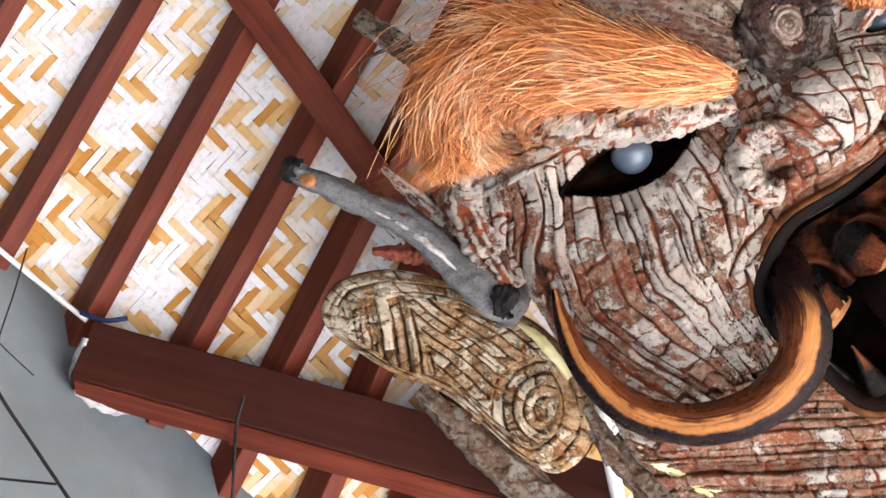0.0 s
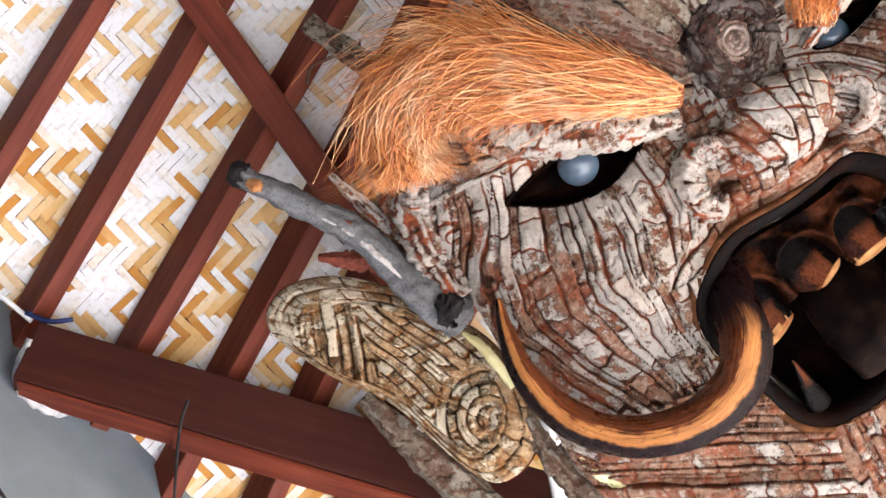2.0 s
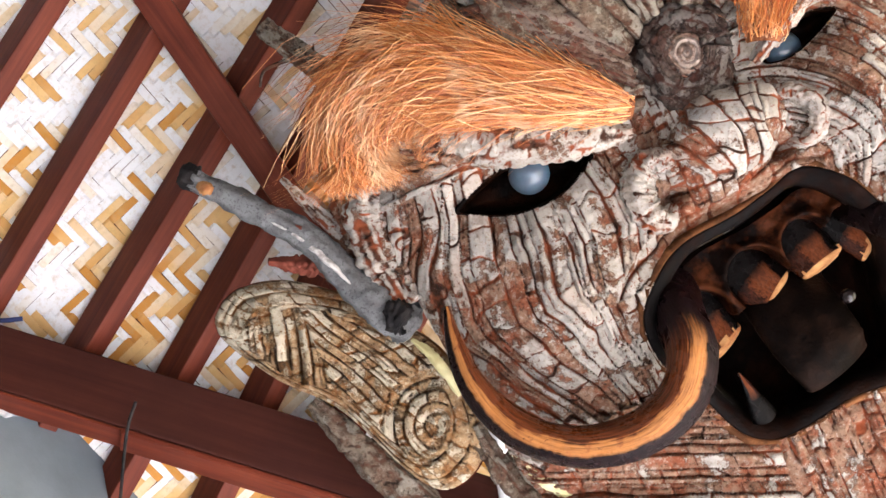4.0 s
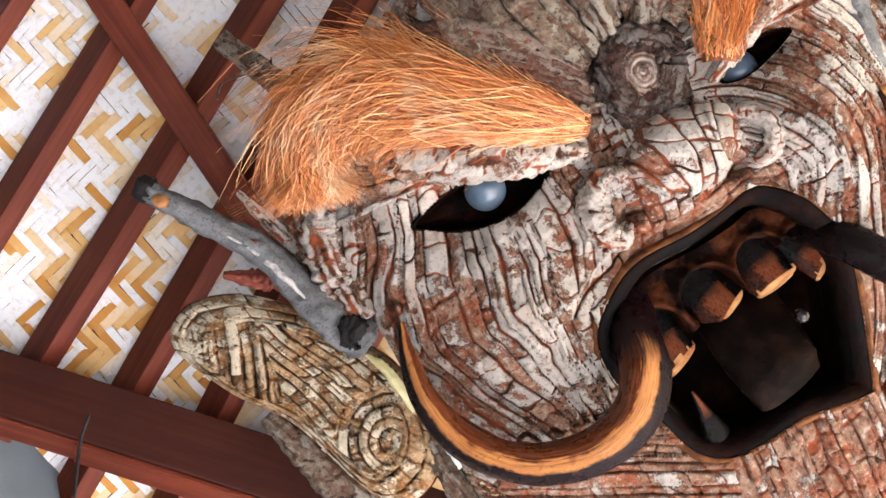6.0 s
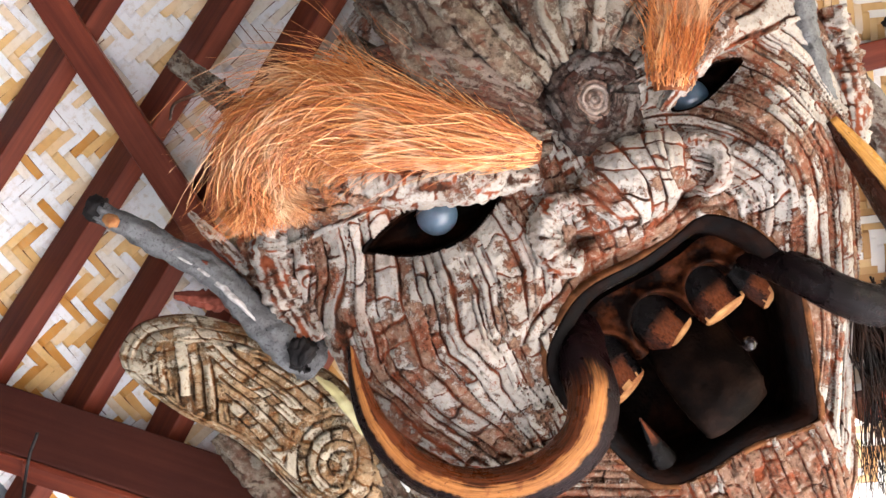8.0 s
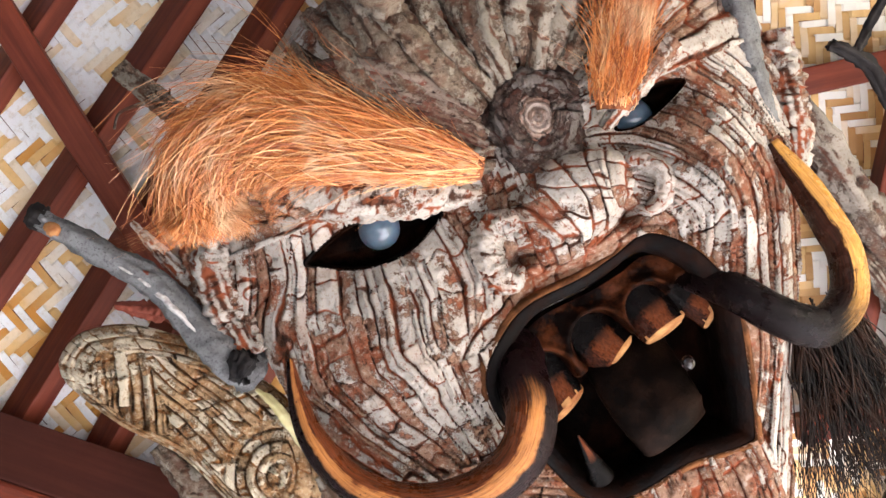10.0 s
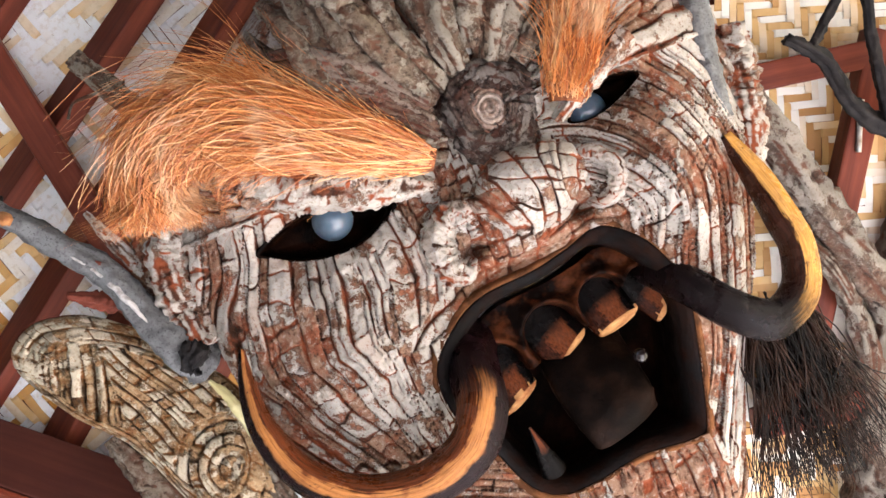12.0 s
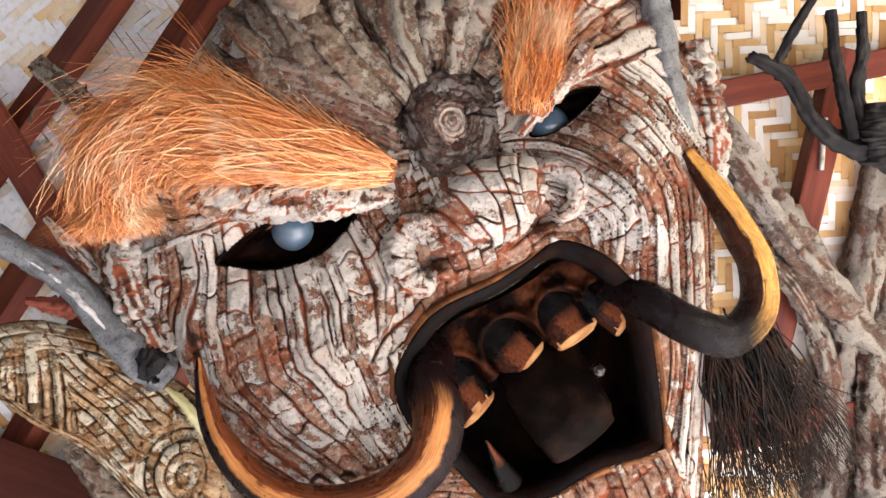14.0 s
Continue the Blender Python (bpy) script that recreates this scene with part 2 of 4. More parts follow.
STRAP = w.done(w.mix(w.gray(w.noise(60, 4), 0.4, 0.65), (0.35, 0.33, 0.31), (0.2, 0.16, 0.13)))
w = Mat("blue_plastic", 0.45)
BLUE = w.done(w.mix(w.gray(w.noise(40, 3), 0.4, 0.6), (0.012, 0.025, 0.12), (0.008, 0.015, 0.07)))
w = Mat("dark_bead", 0.12, shine=0.3)
BEAD = w.done((0.012, 0.008, 0.008))


# ---- mesh helpers ----
def mesh_object(name, verts, faces, material, parent=None, label="", attrs=None, smooth=True):
    me = bpy.data.meshes.new(name)
    me.from_pydata([tuple(v) for v in verts], [], [tuple(f) for f in faces])
    me.materials.append(material)
    if attrs is not None:
        key, values = attrs
        a = me.attributes.new(key, "FLOAT_COLOR", "POINT")
        a.data.foreach_set("color", np.ascontiguousarray(values, dtype=np.float32).ravel())
    if smooth:
        me.polygons.foreach_set("use_smooth", [True] * len(me.polygons))
    me.update()
    ob = new(name, me)
    if parent is not None:
        ob.parent = parent
    if label:
        tagged(ob, label)
    return ob


def thing(name, m, label, category, group="", kind=""):
    ob = new(name)
    ob.matrix_world = m
    return tagged(ob, label, category, group, kind)


def hash01(*k):
    """A repeatable random number in 0..1 for whole numbers, also for arrays of them."""
    h = np.zeros_like(np.asarray(k[0], dtype=np.float64))
    for i, a in enumerate(k):
        h = h + np.asarray(a, dtype=np.float64) * (127.1 + 184.6 * i)
    return np.modf(np.abs(np.sin(h + 0.37) * 43758.5453))[0]


def vnoise(x, y, scale, seed=0):
    """Smooth value noise in 0..1 on arrays."""
    x, y = np.asarray(x) * scale, np.asarray(y) * scale
    i, j = np.floor(x), np.floor(y)
    fx, fy = x - i, y - j
    fx, fy = fx * fx * (3 - 2 * fx), fy * fy * (3 - 2 * fy)
    a, b = hash01(i, j, seed + 0 * i), hash01(i + 1, j, seed + 0 * i)
    c, d = hash01(i, j + 1, seed + 0 * i), hash01(i + 1, j + 1, seed + 0 * i)
    return (a * (1 - fx) + b * fx) * (1 - fy) + (c * (1 - fx) + d * fx) * fy


def spline(points, n, closed=False):
    """n points of a smooth curve through the points given (any number of columns)."""
    p = np.array(points, dtype=float)
    k = len(p)
    q = np.vstack((p[-1], p, p[0], p[1])) if closed else np.vstack((2 * p[0] - p[1], p, 2 * p[-1] - p[-2]))
    t = np.linspace(0, k if closed else k - 1, n, endpoint=not closed)
    i = np.minimum(t.astype(int), (k if closed else k - 1) - 1)
    f = (t - i)[:, None]
    a, b, c, d = q[i], q[i + 1], q[i + 2], q[i + 3]
    return 0.5 * (2 * b + (c - a) * f + (2 * a - 5 * b + 4 * c - d) * f * f + (3 * b - a - 3 * c + d) * f ** 3)


def inside(px, py, poly):
    """Which points lie in a polygon."""
    hit = np.zeros(px.shape, bool)
    for (x0, y0), (x1, y1) in zip(poly, np.roll(poly, -1, axis=0)):
        cross = (y0 > py) != (y1 > py)
        hit ^= cross & (px < (x1 - x0) * (py - y0) / (y1 - y0 + 1e-12) + x0)
    return hit


def tube(path, radii, sides=12, rough=0.0, seed=0, flat=1.0, lump=30.0):
    """A closed tapered tube along a path: vertices, faces, and (along, around) of each vertex."""
    p, r = np.array(path, float), np.array(radii, float)
    tan = np.gradient(p, axis=0)
    tan /= np.linalg.norm(tan, axis=1)[:, None] + 1e-12
    up = np.array((0.13, 0.21, 0.97))
    verts, grain = [], []
    for k in range(len(p)):
        side = np.cross(tan[k], up)
        side /= np.linalg.norm(side) + 1e-9
        nor = np.cross(side, tan[k])
        for s in range(sides):
            a = 2 * math.pi * s / sides
            wob = 1 + rough * (float(vnoise(np.array(s * 0.9 + seed), np.array(k * lump / 30.0), 0.8, seed)) - 0.5) * 2
            verts.append(p[k] + r[k] * wob * (side * math.cos(a) + nor * math.sin(a) * flat))
            grain.append((k / (len(p) - 1), 0.5 + 0.5 * math.cos(a), 0.5 + 0.5 * math.sin(a), 1))
    faces = [(k * sides + s, k * sides + (s + 1) % sides, (k + 1) * sides + (s + 1) % sides, (k + 1) * sides + s) for k in range(len(p) - 1) for s in range(sides)]
    faces.append(tuple(reversed(range(sides))))
    faces.append(tuple(range((len(p) - 1) * sides, len(p) * sides)))
    return verts, faces, grain


def box(u0, u1, v0, v1, h0, h1, cut=0.004):
    """A bevelled box as vertices and faces."""
    bm = bmesh.new()
    bmesh.ops.create_cube(bm, size=1.0, matrix=Matrix.Translation(((u0 + u1) / 2, (v0 + v1) / 2, (h0 + h1) / 2)) @ Matrix.Diagonal((u1 - u0, v1 - v0, h1 - h0, 1)))
    bmesh.ops.bevel(bm, geom=bm.edges[:], offset=cut, segments=2, affect="EDGES", profile=0.6)
    bm.verts.index_update()
    out = [v.co.copy() for v in bm.verts], [[v.index for v in f.verts] for f in bm.faces]
    bm.free()
    return out


# ---- ground, roof and wall ----
def square(half, z):
    return [(-half, -half, z), (half, -half, z), (half, half, z), (-half, half, z)], [(0, 1, 2, 3)]


# unseen ground, its colour kept dark so that it bounces little light
tagged(mesh_object("ground", *square(400, 0.0), DARK_GROUND, smooth=False), "unseen ground, toned dark to limit bounced light", "ground", kind="structure")


def weave(name, u0, u1, v0, v1, h, pitch, run, turn, material, label):
    """Twill-woven bamboo: flat strips that pass over and under each other, each float a bent slat."""
    rnd = random.Random(5)
    verts, faces = [], []
    c, s = math.cos(turn), math.sin(turn)
    mu, mv = (u0 + u1) / 2, (v0 + v1) / 2
    reach = int(math.hypot(u1 - u0, v1 - v0) / 2 / pitch) + 2

    def slat(a, b, length, along):
        cx, cy = a * pitch, b * pitch
        wx = pitch * rnd.uniform(0.45, 0.55)
        lx = length * pitch / 2 + pitch * 0.35
        sk = rnd.uniform(-0.05, 0.05)
        dz = rnd.uniform(-0.001, 0.002)
        n0 = len(verts)
        for f, z in ((-1.0, -0.003), (-0.72, 0.0012), (0.0, 0.0026), (0.72, 0.0012), (1.0, -0.003)):
            for side in (-1, 1):
                for dep in (0.0, -0.0018):
                    x, y = f * lx, side * wx + sk * f * lx
                    if along:
                        x, y = -y, x
                    x, y = cx + x, cy + y
                    verts.append((mu + x * c - y * s, mv + x * s + y * c, h + z + dz + dep))
        for k in range(4):
            b0 = n0 + 4 * k
            faces.append((b0, b0 + 4, b0 + 6, b0 + 2))
            faces.append((b0, b0 + 1, b0 + 5, b0 + 4))
            faces.append((b0 + 2, b0 + 6, b0 + 7, b0 + 3))

    def within(a, b):
        x, y = a * pitch, b * pitch
        x, y = mu + x * c - y * s, mv + x * s + y * c
        return u0 - 0.03 < x < u1 + 0.03 and v0 - 0.03 < y < v1 + 0.03

    for i in range(-reach, reach):
        for j in range(-reach, reach):
            k = (i + j) % (2 * run)
            if k == 0 and within(i + run / 2, j):
                slat(i + (run - 1) / 2, j, run, False)
            if k == run and within(i, j + run / 2):
                slat(i, j + (run - 1) / 2, run, True)
    ob = mesh_object(name, verts, faces, material, smooth=False)
    ob.matrix_world = ROOF
    return tagged(ob, label, "bamboo mat", kind="structure")


weave("ceiling", -0.80, 0.85, -0.95, 0.75, 0.0, 0.0142, 4, radians(-15), WEAVE, "herringbone bamboo matting, bleached white and ochre")
weave("ceiling_side", 0.25, 1.55, -1.75, -0.80, 0.10, 0.0120, 4, radians(-52), WEAVE_OLD, "coarse woven bamboo matting, aged ochre")
# roof runs on unseen, over and behind the viewer, to block the sky
v, f = box(-1.6, 6.2, -2.6, 8.4, -0.06, -0.03, 0.003)
backing = mesh_object("roof", v, f, RAFTER, smooth=False)
backing.matrix_world = ROOF
tagged(backing, "dark boarded roof above the bamboo matting, run on unseen to block sky", "roof", kind="structure")


def timber(name, a, b, width, deep, h, roll, label, category="rafter", group="rafters"):
    """A squared timber from a to b on the roof, its underside h below the matting, turned about its length."""
    (u0, v0), (u1, v1) = a, b
    length = math.hypot(u1 - u0, v1 - v0)
    vv, ff = box(0, length, -width / 2, width / 2, -deep, 0)
    ob = mesh_object(name, vv, ff, RAFTER, smooth=False)
    ob.matrix_world = ROOF @ pose(u0, v0, h, 0, 0, math.degrees(math.atan2(v1 - v0, u1 - u0))) @ pose(0, 0, 0, roll)
    return tagged(ob, label, category, group)


RAFTER_LABEL = "varnished red-brown rafter under the bamboo matting"
for a, b in (((-0.75, 0.575), (0.9, 0.53)), ((-0.75, 0.380), (0.9, 0.330)), ((-0.75, 0.182), (0.9, 0.180)), ((-0.75, 0.002), (0.9, 0.002)), ((-0.75, -0.172), (0.95, -0.112)), ((-0.75, -0.350), (0.6, -0.22)), ((-0.75, -0.48), (0.6, -0.40))):
    timber("rafter", (a[0], a[1] + 0.012), (b[0], b[1] + 0.012), 0.068, 0.036, 0.040, -50, RAFTER_LABEL)
for a, b in (((0.86, -0.84), (1.20, -1.16)), ((1.10, -1.02), (0.52, -1.26)), ((0.46, -1.22), (0.75, -1.50)), ((1.25, -0.75), (1.5, -1.1))):
    timber("rafter", a, b, 0.045, 0.06, 0.19, 0, RAFTER_LABEL)
timber("roof_strut", (0.47, 0.63), (-0.02, -0.47), 0.052, 0.03, 0.085, 0, "red-brown wooden strut nailed across the rafters", "strut", "struts")
beam = timber("roof_beam", (-0.415, 0.122), (-0.193, -0.75), 0.065, 0.112, 0.15, 50, "red-brown beam darkened for its shaded side, with a batten under it", "beam", "beams")
beam.data.materials[0] = SHADED_BEAM
# battens keep the lighter rafter wood, standing for the beam's lit underside
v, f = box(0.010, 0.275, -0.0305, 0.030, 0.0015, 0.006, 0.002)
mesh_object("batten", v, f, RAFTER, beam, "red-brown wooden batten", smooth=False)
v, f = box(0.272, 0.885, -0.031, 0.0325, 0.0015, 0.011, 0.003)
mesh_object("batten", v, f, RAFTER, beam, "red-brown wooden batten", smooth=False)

# plaster wall that follows the slope of the roof
top, low = Vector((-0.191, 1.913, 3.525)), Vector((0.126, 2.22, 3.084))
run = low - top
# carried on unseen towards the viewer to shut out light from this side
p0, p1 = top - run * 9.0, top + run * 6.9
away = Vector((-0.69, 0.72, 0)) * 0.12
corners = [p0, p1, Vector((p1.x, p1.y, 0)), Vector((p0.x, p0.y, 0))]
verts = [*corners, *[c + away for c in corners]]
wall = mesh_object("wall_west", verts, [(0, 1, 2, 3), (7, 6, 5, 4), (0, 4, 5, 1), (1, 5, 6, 2), (3, 2, 6, 7), (0, 3, 7, 4)], WALL, smooth=False)
tagged(wall, "grey-blue plastered wall below the sloping roof", "wall", kind="structure")

# unseen floor, added pale and slightly cool to throw sun up at the mask
v, f = box(-4.6, 2.6, -2.6, 6.0, -0.05, 0.06)
tagged(mesh_object("floor", v, f, FLOOR, smooth=False), "unseen pale floor added to bounce sun up from below", "floor", kind="structure")
# unseen dark wall, added to block light from behind the viewer
v, f = box(-4.2, 5.4, -2.5, -2.3, 0, 8.6)
tagged(mesh_object("light_block_wall", v, f, LIGHT_BLOCK, smooth=False), "unseen dark wall added behind the viewer to block light", "wall", kind="structure")


# ---- the mask ----
mask = thing("carved_mask", MASK, "large demon mask of bark strips with curled scorched tusks", "mask")
MOUTH = spline([(-0.142, -0.095), (-0.095, -0.050), (-0.045, -0.029), (0.036, -0.025), (0.090, -0.015), (0.142, -0.002), (0.187, -0.037), (0.212, -0.085), (0.222, -0.130), (0.213, -0.194),
                (0.182, -0.312), (0.160, -0.331), (0.077, -0.323), (0.005, -0.332), (-0.047, -0.330), (-0.086, -0.299), (-0.115, -0.226), (-0.145, -0.161)], 120, True)
EYE_L = spline([(-0.300, 0.150), (-0.214, 0.172), (-0.116, 0.142), (-0.132, 0.120), (-0.181, 0.104), (-0.239, 0.109), (-0.290, 0.134)], 50, True)
EYE_R = spline([(0.165, 0.150), (0.195, 0.174), (0.238, 0.184), (0.276, 0.174), (0.256, 0.159), (0.215, 0.144), (0.184, 0.141)], 50, True)


def bell(u, v, cu, cv, su, sv):
    return np.exp(-((u - cu) / su) ** 2 - ((v - cv) / sv) ** 2)


def half_width(u, v):
    """Half the width of the face at a height; the jaw draws in."""
    right = np.interp(v, (-0.62, -0.445, -0.30, -0.144, 0.03, 0.15, 0.226, 0.33, 0.41, 0.47, 0.53), (0.08, 0.215, 0.268, 0.345, 0.415, 0.44, 0.43, 0.36, 0.27, 0.18, 0.02))
    left = np.interp(v, (-0.62, -0.445, -0.30, -0.144, 0.03, 0.15, 0.226, 0.33, 0.41, 0.47, 0.53), (0.12, 0.30, 0.37, 0.41, 0.425, 0.445, 0.43, 0.36, 0.27, 0.18, 0.02))
    return np.where(u > 0, right, left)


def relief(u, v):
    """The height of the face before the bark is laid on."""
    rho = np.abs(u) / half_width(u, v)
    h = -0.005 - 0.10 * np.clip(rho - 0.62, 0, None) ** 1.8 / 0.2 - 0.12 * np.clip(np.abs(v) - 0.34, 0, None) ** 1.5
    h = h + 0.060 * bell(u, v, -0.22, -0.05, 0.14, 0.14) + 0.075 * bell(u, v, 0.26, 0.02, 0.10, 0.15)
    bulb = ((u - 0.058) / 0.078) ** 2 + ((v - 0.060) / 0.062) ** 2
    h = h + 0.035 / (1 + bulb ** 3) + 0.045 * bell(u, v, 0.035, 0.14, 0.035, 0.06)
    for c, d in ((-0.030, 0.034), (0.128, 0.030)):
        h = h - 0.055 * bell(u, v, c, d, 0.018, 0.012)
    h = h + 0.040 * bell(u, v, 0.03, 0.33, 0.30, 0.10) - 0.03 * bell(u, v, 0.02, -0.01, 0.10, 0.02)
    h = h + 0.03 * (bell(u, v, -0.2, 0.205, 0.13, 0.03) + bell(u, v, 0.22, 0.215, 0.13, 0.03))
    h = h - 0.035 * bell(u, v, -0.26, -0.34, 0.13, 0.10)
    h = h - 0.035 * (bell(u, v, -0.2, 0.14, 0.10, 0.035) + bell(u, v, 0.225, 0.165, 0.06, 0.03))
    return h


def uneven(x, k):
    """Stretch a running count so that some strips come out broad and some narrow."""
    return x + 0.30 * np.sin(1.7 * x + k) + 0.10 * np.sin(4.3 * x + 2 * k)


def near_mouth(u, v):
    """Metres from the edge of the mouth."""
    best = np.full(u.shape, 9.0)
    for x, y in MOUTH:
        best = np.minimum(best, (u - x) ** 2 + (v - y) ** 2)
    return np.sqrt(best)


def flow(u, v):
    """Bark coordinates: region, strips counted across the flow, metres along it."""
    # one cheek: strips fall from the eye, bulge outwards and turn in under the cheek
    a = np.interp(v, (-0.35, -0.2, -0.107, -0.044, 0.03, 0.12, 0.2), (-0.19, -0.17, -0.152, -0.119, -0.097, -0.104, -0.10))
    e = np.interp(v, (-0.35, -0.2, -0.10, 0.0, 0.067, 0.137, 0.2), (-0.28, -0.34, -0.388, -0.405, -0.392, -0.356, -0.34))
    q = (u - a) / (e - a) + 1.7 * np.clip(-0.03 - v, 0, 0.3)
    s_left = uneven(q * 12.5, 1.0)
    # the other cheek: arcs from the bridge of the nose over the cheek and down beside the mouth
    w = u - 0.25 * np.minimum(v, 0)
    d = np.hypot(w - 0.10, (v + 0.03) * np.where(v > -0.03, 0.9, 0.45))
    s_right = uneven(d / 0.0165, 2.0) + 60
    # lip: short blocks set along the edge of the mouth
    edge = near_mouth(u, v)
    s_lip = edge / 0.034 + 0.25 + 120
    # chin: layers across on one side, upright strips on the other
    s_low, s_up = uneven((v + 0.41 * u) / 0.0155, 0.5) + 160, uneven(u / 0.0165, 1.4) + 220
    # nose and bridge: short uneven plates
    dn = np.hypot(u - 0.05, v - 0.075)
    s_nose = (u - 0.05) / (0.016 + 0.05 * np.clip(0.12 - v, 0, 0.1)) + 20
    df, af = np.hypot(u - 0.06, v - 0.2), np.arctan2(v - 0.2, u - 0.06)
    wave = 0.02 * (vnoise(u, v, 18, 41) - 0.5)
    chin = v + wave < -0.205 - 0.35 * np.clip(-0.25 - u, 0, 1)
    nose = (dn < 0.105) & (v > -0.02)
    lip = (edge + wave < 0.034) & (v > -0.06) & (u < 0.17)
    brow = (v > 0.19) & ~nose
    right = u + wave > np.where(v < -0.2, 0.19, 0.10)
    region = np.where(brow, 3, np.where(lip, 4, np.where(nose, 2, np.where(right, 1, np.where(chin, np.where(u + wave > -0.04, 6, 5), 0)))))
    s = np.choose(region, (s_left, s_right, s_nose, (af + math.pi) / 0.13, s_lip, s_low, s_up))
    r = np.choose(region, (v, np.arctan2(v + 0.03, w - 0.10) * 0.2, v, df, u - 0.6 * v, u, v))
    return region, s, r


PLATE = np.array((0.75, 0.85, 0.38, 1.0, 0.40, 0.50, 0.65))


def bark(u, v, region, s, r, deep=0.010, length=0.075):
    """Bark laid on: strip, height added, and (plate tone, crack, outer skin) for each point."""
    s = s + 0.62 * (vnoise(u, v, 13, 3) - 0.5) + 0.13 * (vnoise(u, v, 60, 4) - 0.5)
    k = np.floor(s)
    fs = s - k
    kk = k + 300 * region
    ln = PLATE[np.clip(region, 0, 6)] * length * (0.5 + 1.0 * hash01(kk, 7 + 0 * kk))
    q = r / ln + 9 * hash01(kk, 2 + 0 * kk) + 0.6 * (vnoise(u, v, 45, 6) - 0.5)
    j = np.floor(q)
    fq = (q - j) * ln
    edge = np.minimum(fs, 1 - fs) * 2
    end = np.minimum(fq, ln - fq)
    has = hash01(kk, j, 11 + 0 * kk) < 0.8
    seam = np.clip(1 - edge / (0.10 + 0.55 * vnoise(u, v, 26, 8) ** 2), 0, 1)
    half = np.where(hash01(kk, 17 + 0 * kk) < 0.5, np.clip(1 - np.abs(fs - 0.35 - 0.3 * hash01(kk, 18 + 0 * kk)) / (0.02 + 0.16 * vnoise(u, v, 22, 19) ** 2), 0, 1), 0)
    seam = np.maximum(seam, 0.6 * half)
    crack = np.where(has, np.clip(1 - end / (0.0022 + 0.005 * vnoise(u, v, 50, 20) ** 2), 0, 1), 0)
    plate = hash01(kk, j, 5 + 0 * kk)
    own = hash01(kk, 9 + 0 * kk)
    skin = np.clip(0.42 * (hash01(kk, j, 21 + 0 * kk) - 0.5) + 0.34 * (own - 0.5) + 0.40 * (vnoise(u, v, 9, 15) - 0.5) + 0.5 * (vnoise(u, v, 30, 25) - 0.5) + 0.53, 0, 1)
    add = -deep * seam ** 0.8 - 0.45 * deep * crack + 0.008 * (own - 0.5) + 0.004 * (plate - 0.5) + 0.9 * deep * (fs - 0.5) * (hash01(kk, 31 + 0 * kk) - 0.4)
    add = add + 0.0025 * np.clip((skin - 0.40) / 0.12, 0, 1)
    add = add + 0.004 * (vnoise(u, v, 110, 12) - 0.5) + 0.003 * (vnoise(s * 2.2, r * 14, 1.0, 13) - 0.5) + 0.003 * (vnoise(s * 5, r * 30, 1.0, 14) - 0.5)
    tone = np.stack((0.4 * plate + 0.4 * hash01(kk, 1 + 0 * kk) + 0.2 * vnoise(u, v, 40, 16), np.maximum(seam, crack), skin, np.ones_like(u)), -1)
    return kk, add, tone


def strips(name, U, V, Wd, keep, kk, tone, material, parent):
    """Cut a grid of points into one mesh for each bark strip."""
    nu, nv = U.shape
    idx = np.arange(nu * nv).reshape(nu, nv)
    quads = np.stack((idx[:-1, :-1], idx[1:, :-1], idx[1:, 1:], idx[:-1, 1:]), -1).reshape(-1, 4)
    P = np.stack((U, V, Wd), -1).reshape(-1, 3)
    K, T4, keep = kk.reshape(-1), tone.reshape(-1, 4), keep.reshape(-1)
    quads = quads[keep[quads].all(1)]
    owner = K[quads[:, 0]]
    chosen = {o: quads[owner == o] for o in np.unique(owner)}
    pieces, small = [], []
    for q in chosen.values():
        # split a strip where it falls into separate islands
        use, inv = np.unique(q, return_inverse=True)
        inv = inv.reshape(-1, 4)
        lab = np.arange(len(use))
        while True:
            low = lab[inv].min(1)
            nxt = lab.copy()
            np.minimum.at(nxt, inv.ravel(), np.repeat(low, 4))
            nxt = nxt[nxt]
            if (nxt == lab).all():
                break
            lab = nxt
        island = lab[inv[:, 0]]
        for n in np.unique(island):
            part_q = q[island == n]
            (pieces if len(part_q) > 120 else small).append(part_q)
    for q in pieces:
        use, inv = np.unique(q, return_inverse=True)
        mesh_object(name, P[use].tolist(), inv.reshape(-1, 4).tolist(), material, parent, attrs=("bark", T4[use]))
    if small:
        q = np.vstack(small)
        use, inv = np.unique(q, return_inverse=True)
        tagged(mesh_object("loose_bark", P[use].tolist(), inv.reshape(-1, 4).tolist(), material, parent, attrs=("bark", T4[use])), kind="stuff")


face = new("face")
face.parent = mask
gu, gv = np.meshgrid(np.arange(-0.45, 0.4501, 0.0021), np.arange(-0.60, 0.561, 0.0021), indexing="ij")
height = relief(gu, gv)
region, s, r = flow(gu, gv)
kk, add, tone = bark(gu, gv, region, s, r)
rim = np.abs(gu) < half_width(gu, gv) * (1.0 + 0.05 * (vnoise(gu, gv, 12, 2) - 0.5))
hole = inside(gu, gv, MOUTH) | inside(gu, gv, EYE_L) | inside(gu, gv, EYE_R)
# the outer skin holds best on the swell of the cheeks; its lack also paints shade on the chin
tone[..., 2] = np.clip(tone[..., 2] + 0.30 * bell(gu, gv, -0.18, -0.02, 0.09, 0.12) - 0.13 * bell(gu, gv, 0.30, 0.12, 0.14, 0.08) - 0.05 * (region == 1) - 0.34 * (region == 5) - 0.26 * (region == 6) - 0.12 * (region == 2) - 0.06 * (region == 4) - 0.12 * bell(gu, gv, -0.36, 0.0, 0.06, 0.2), 0, 1)
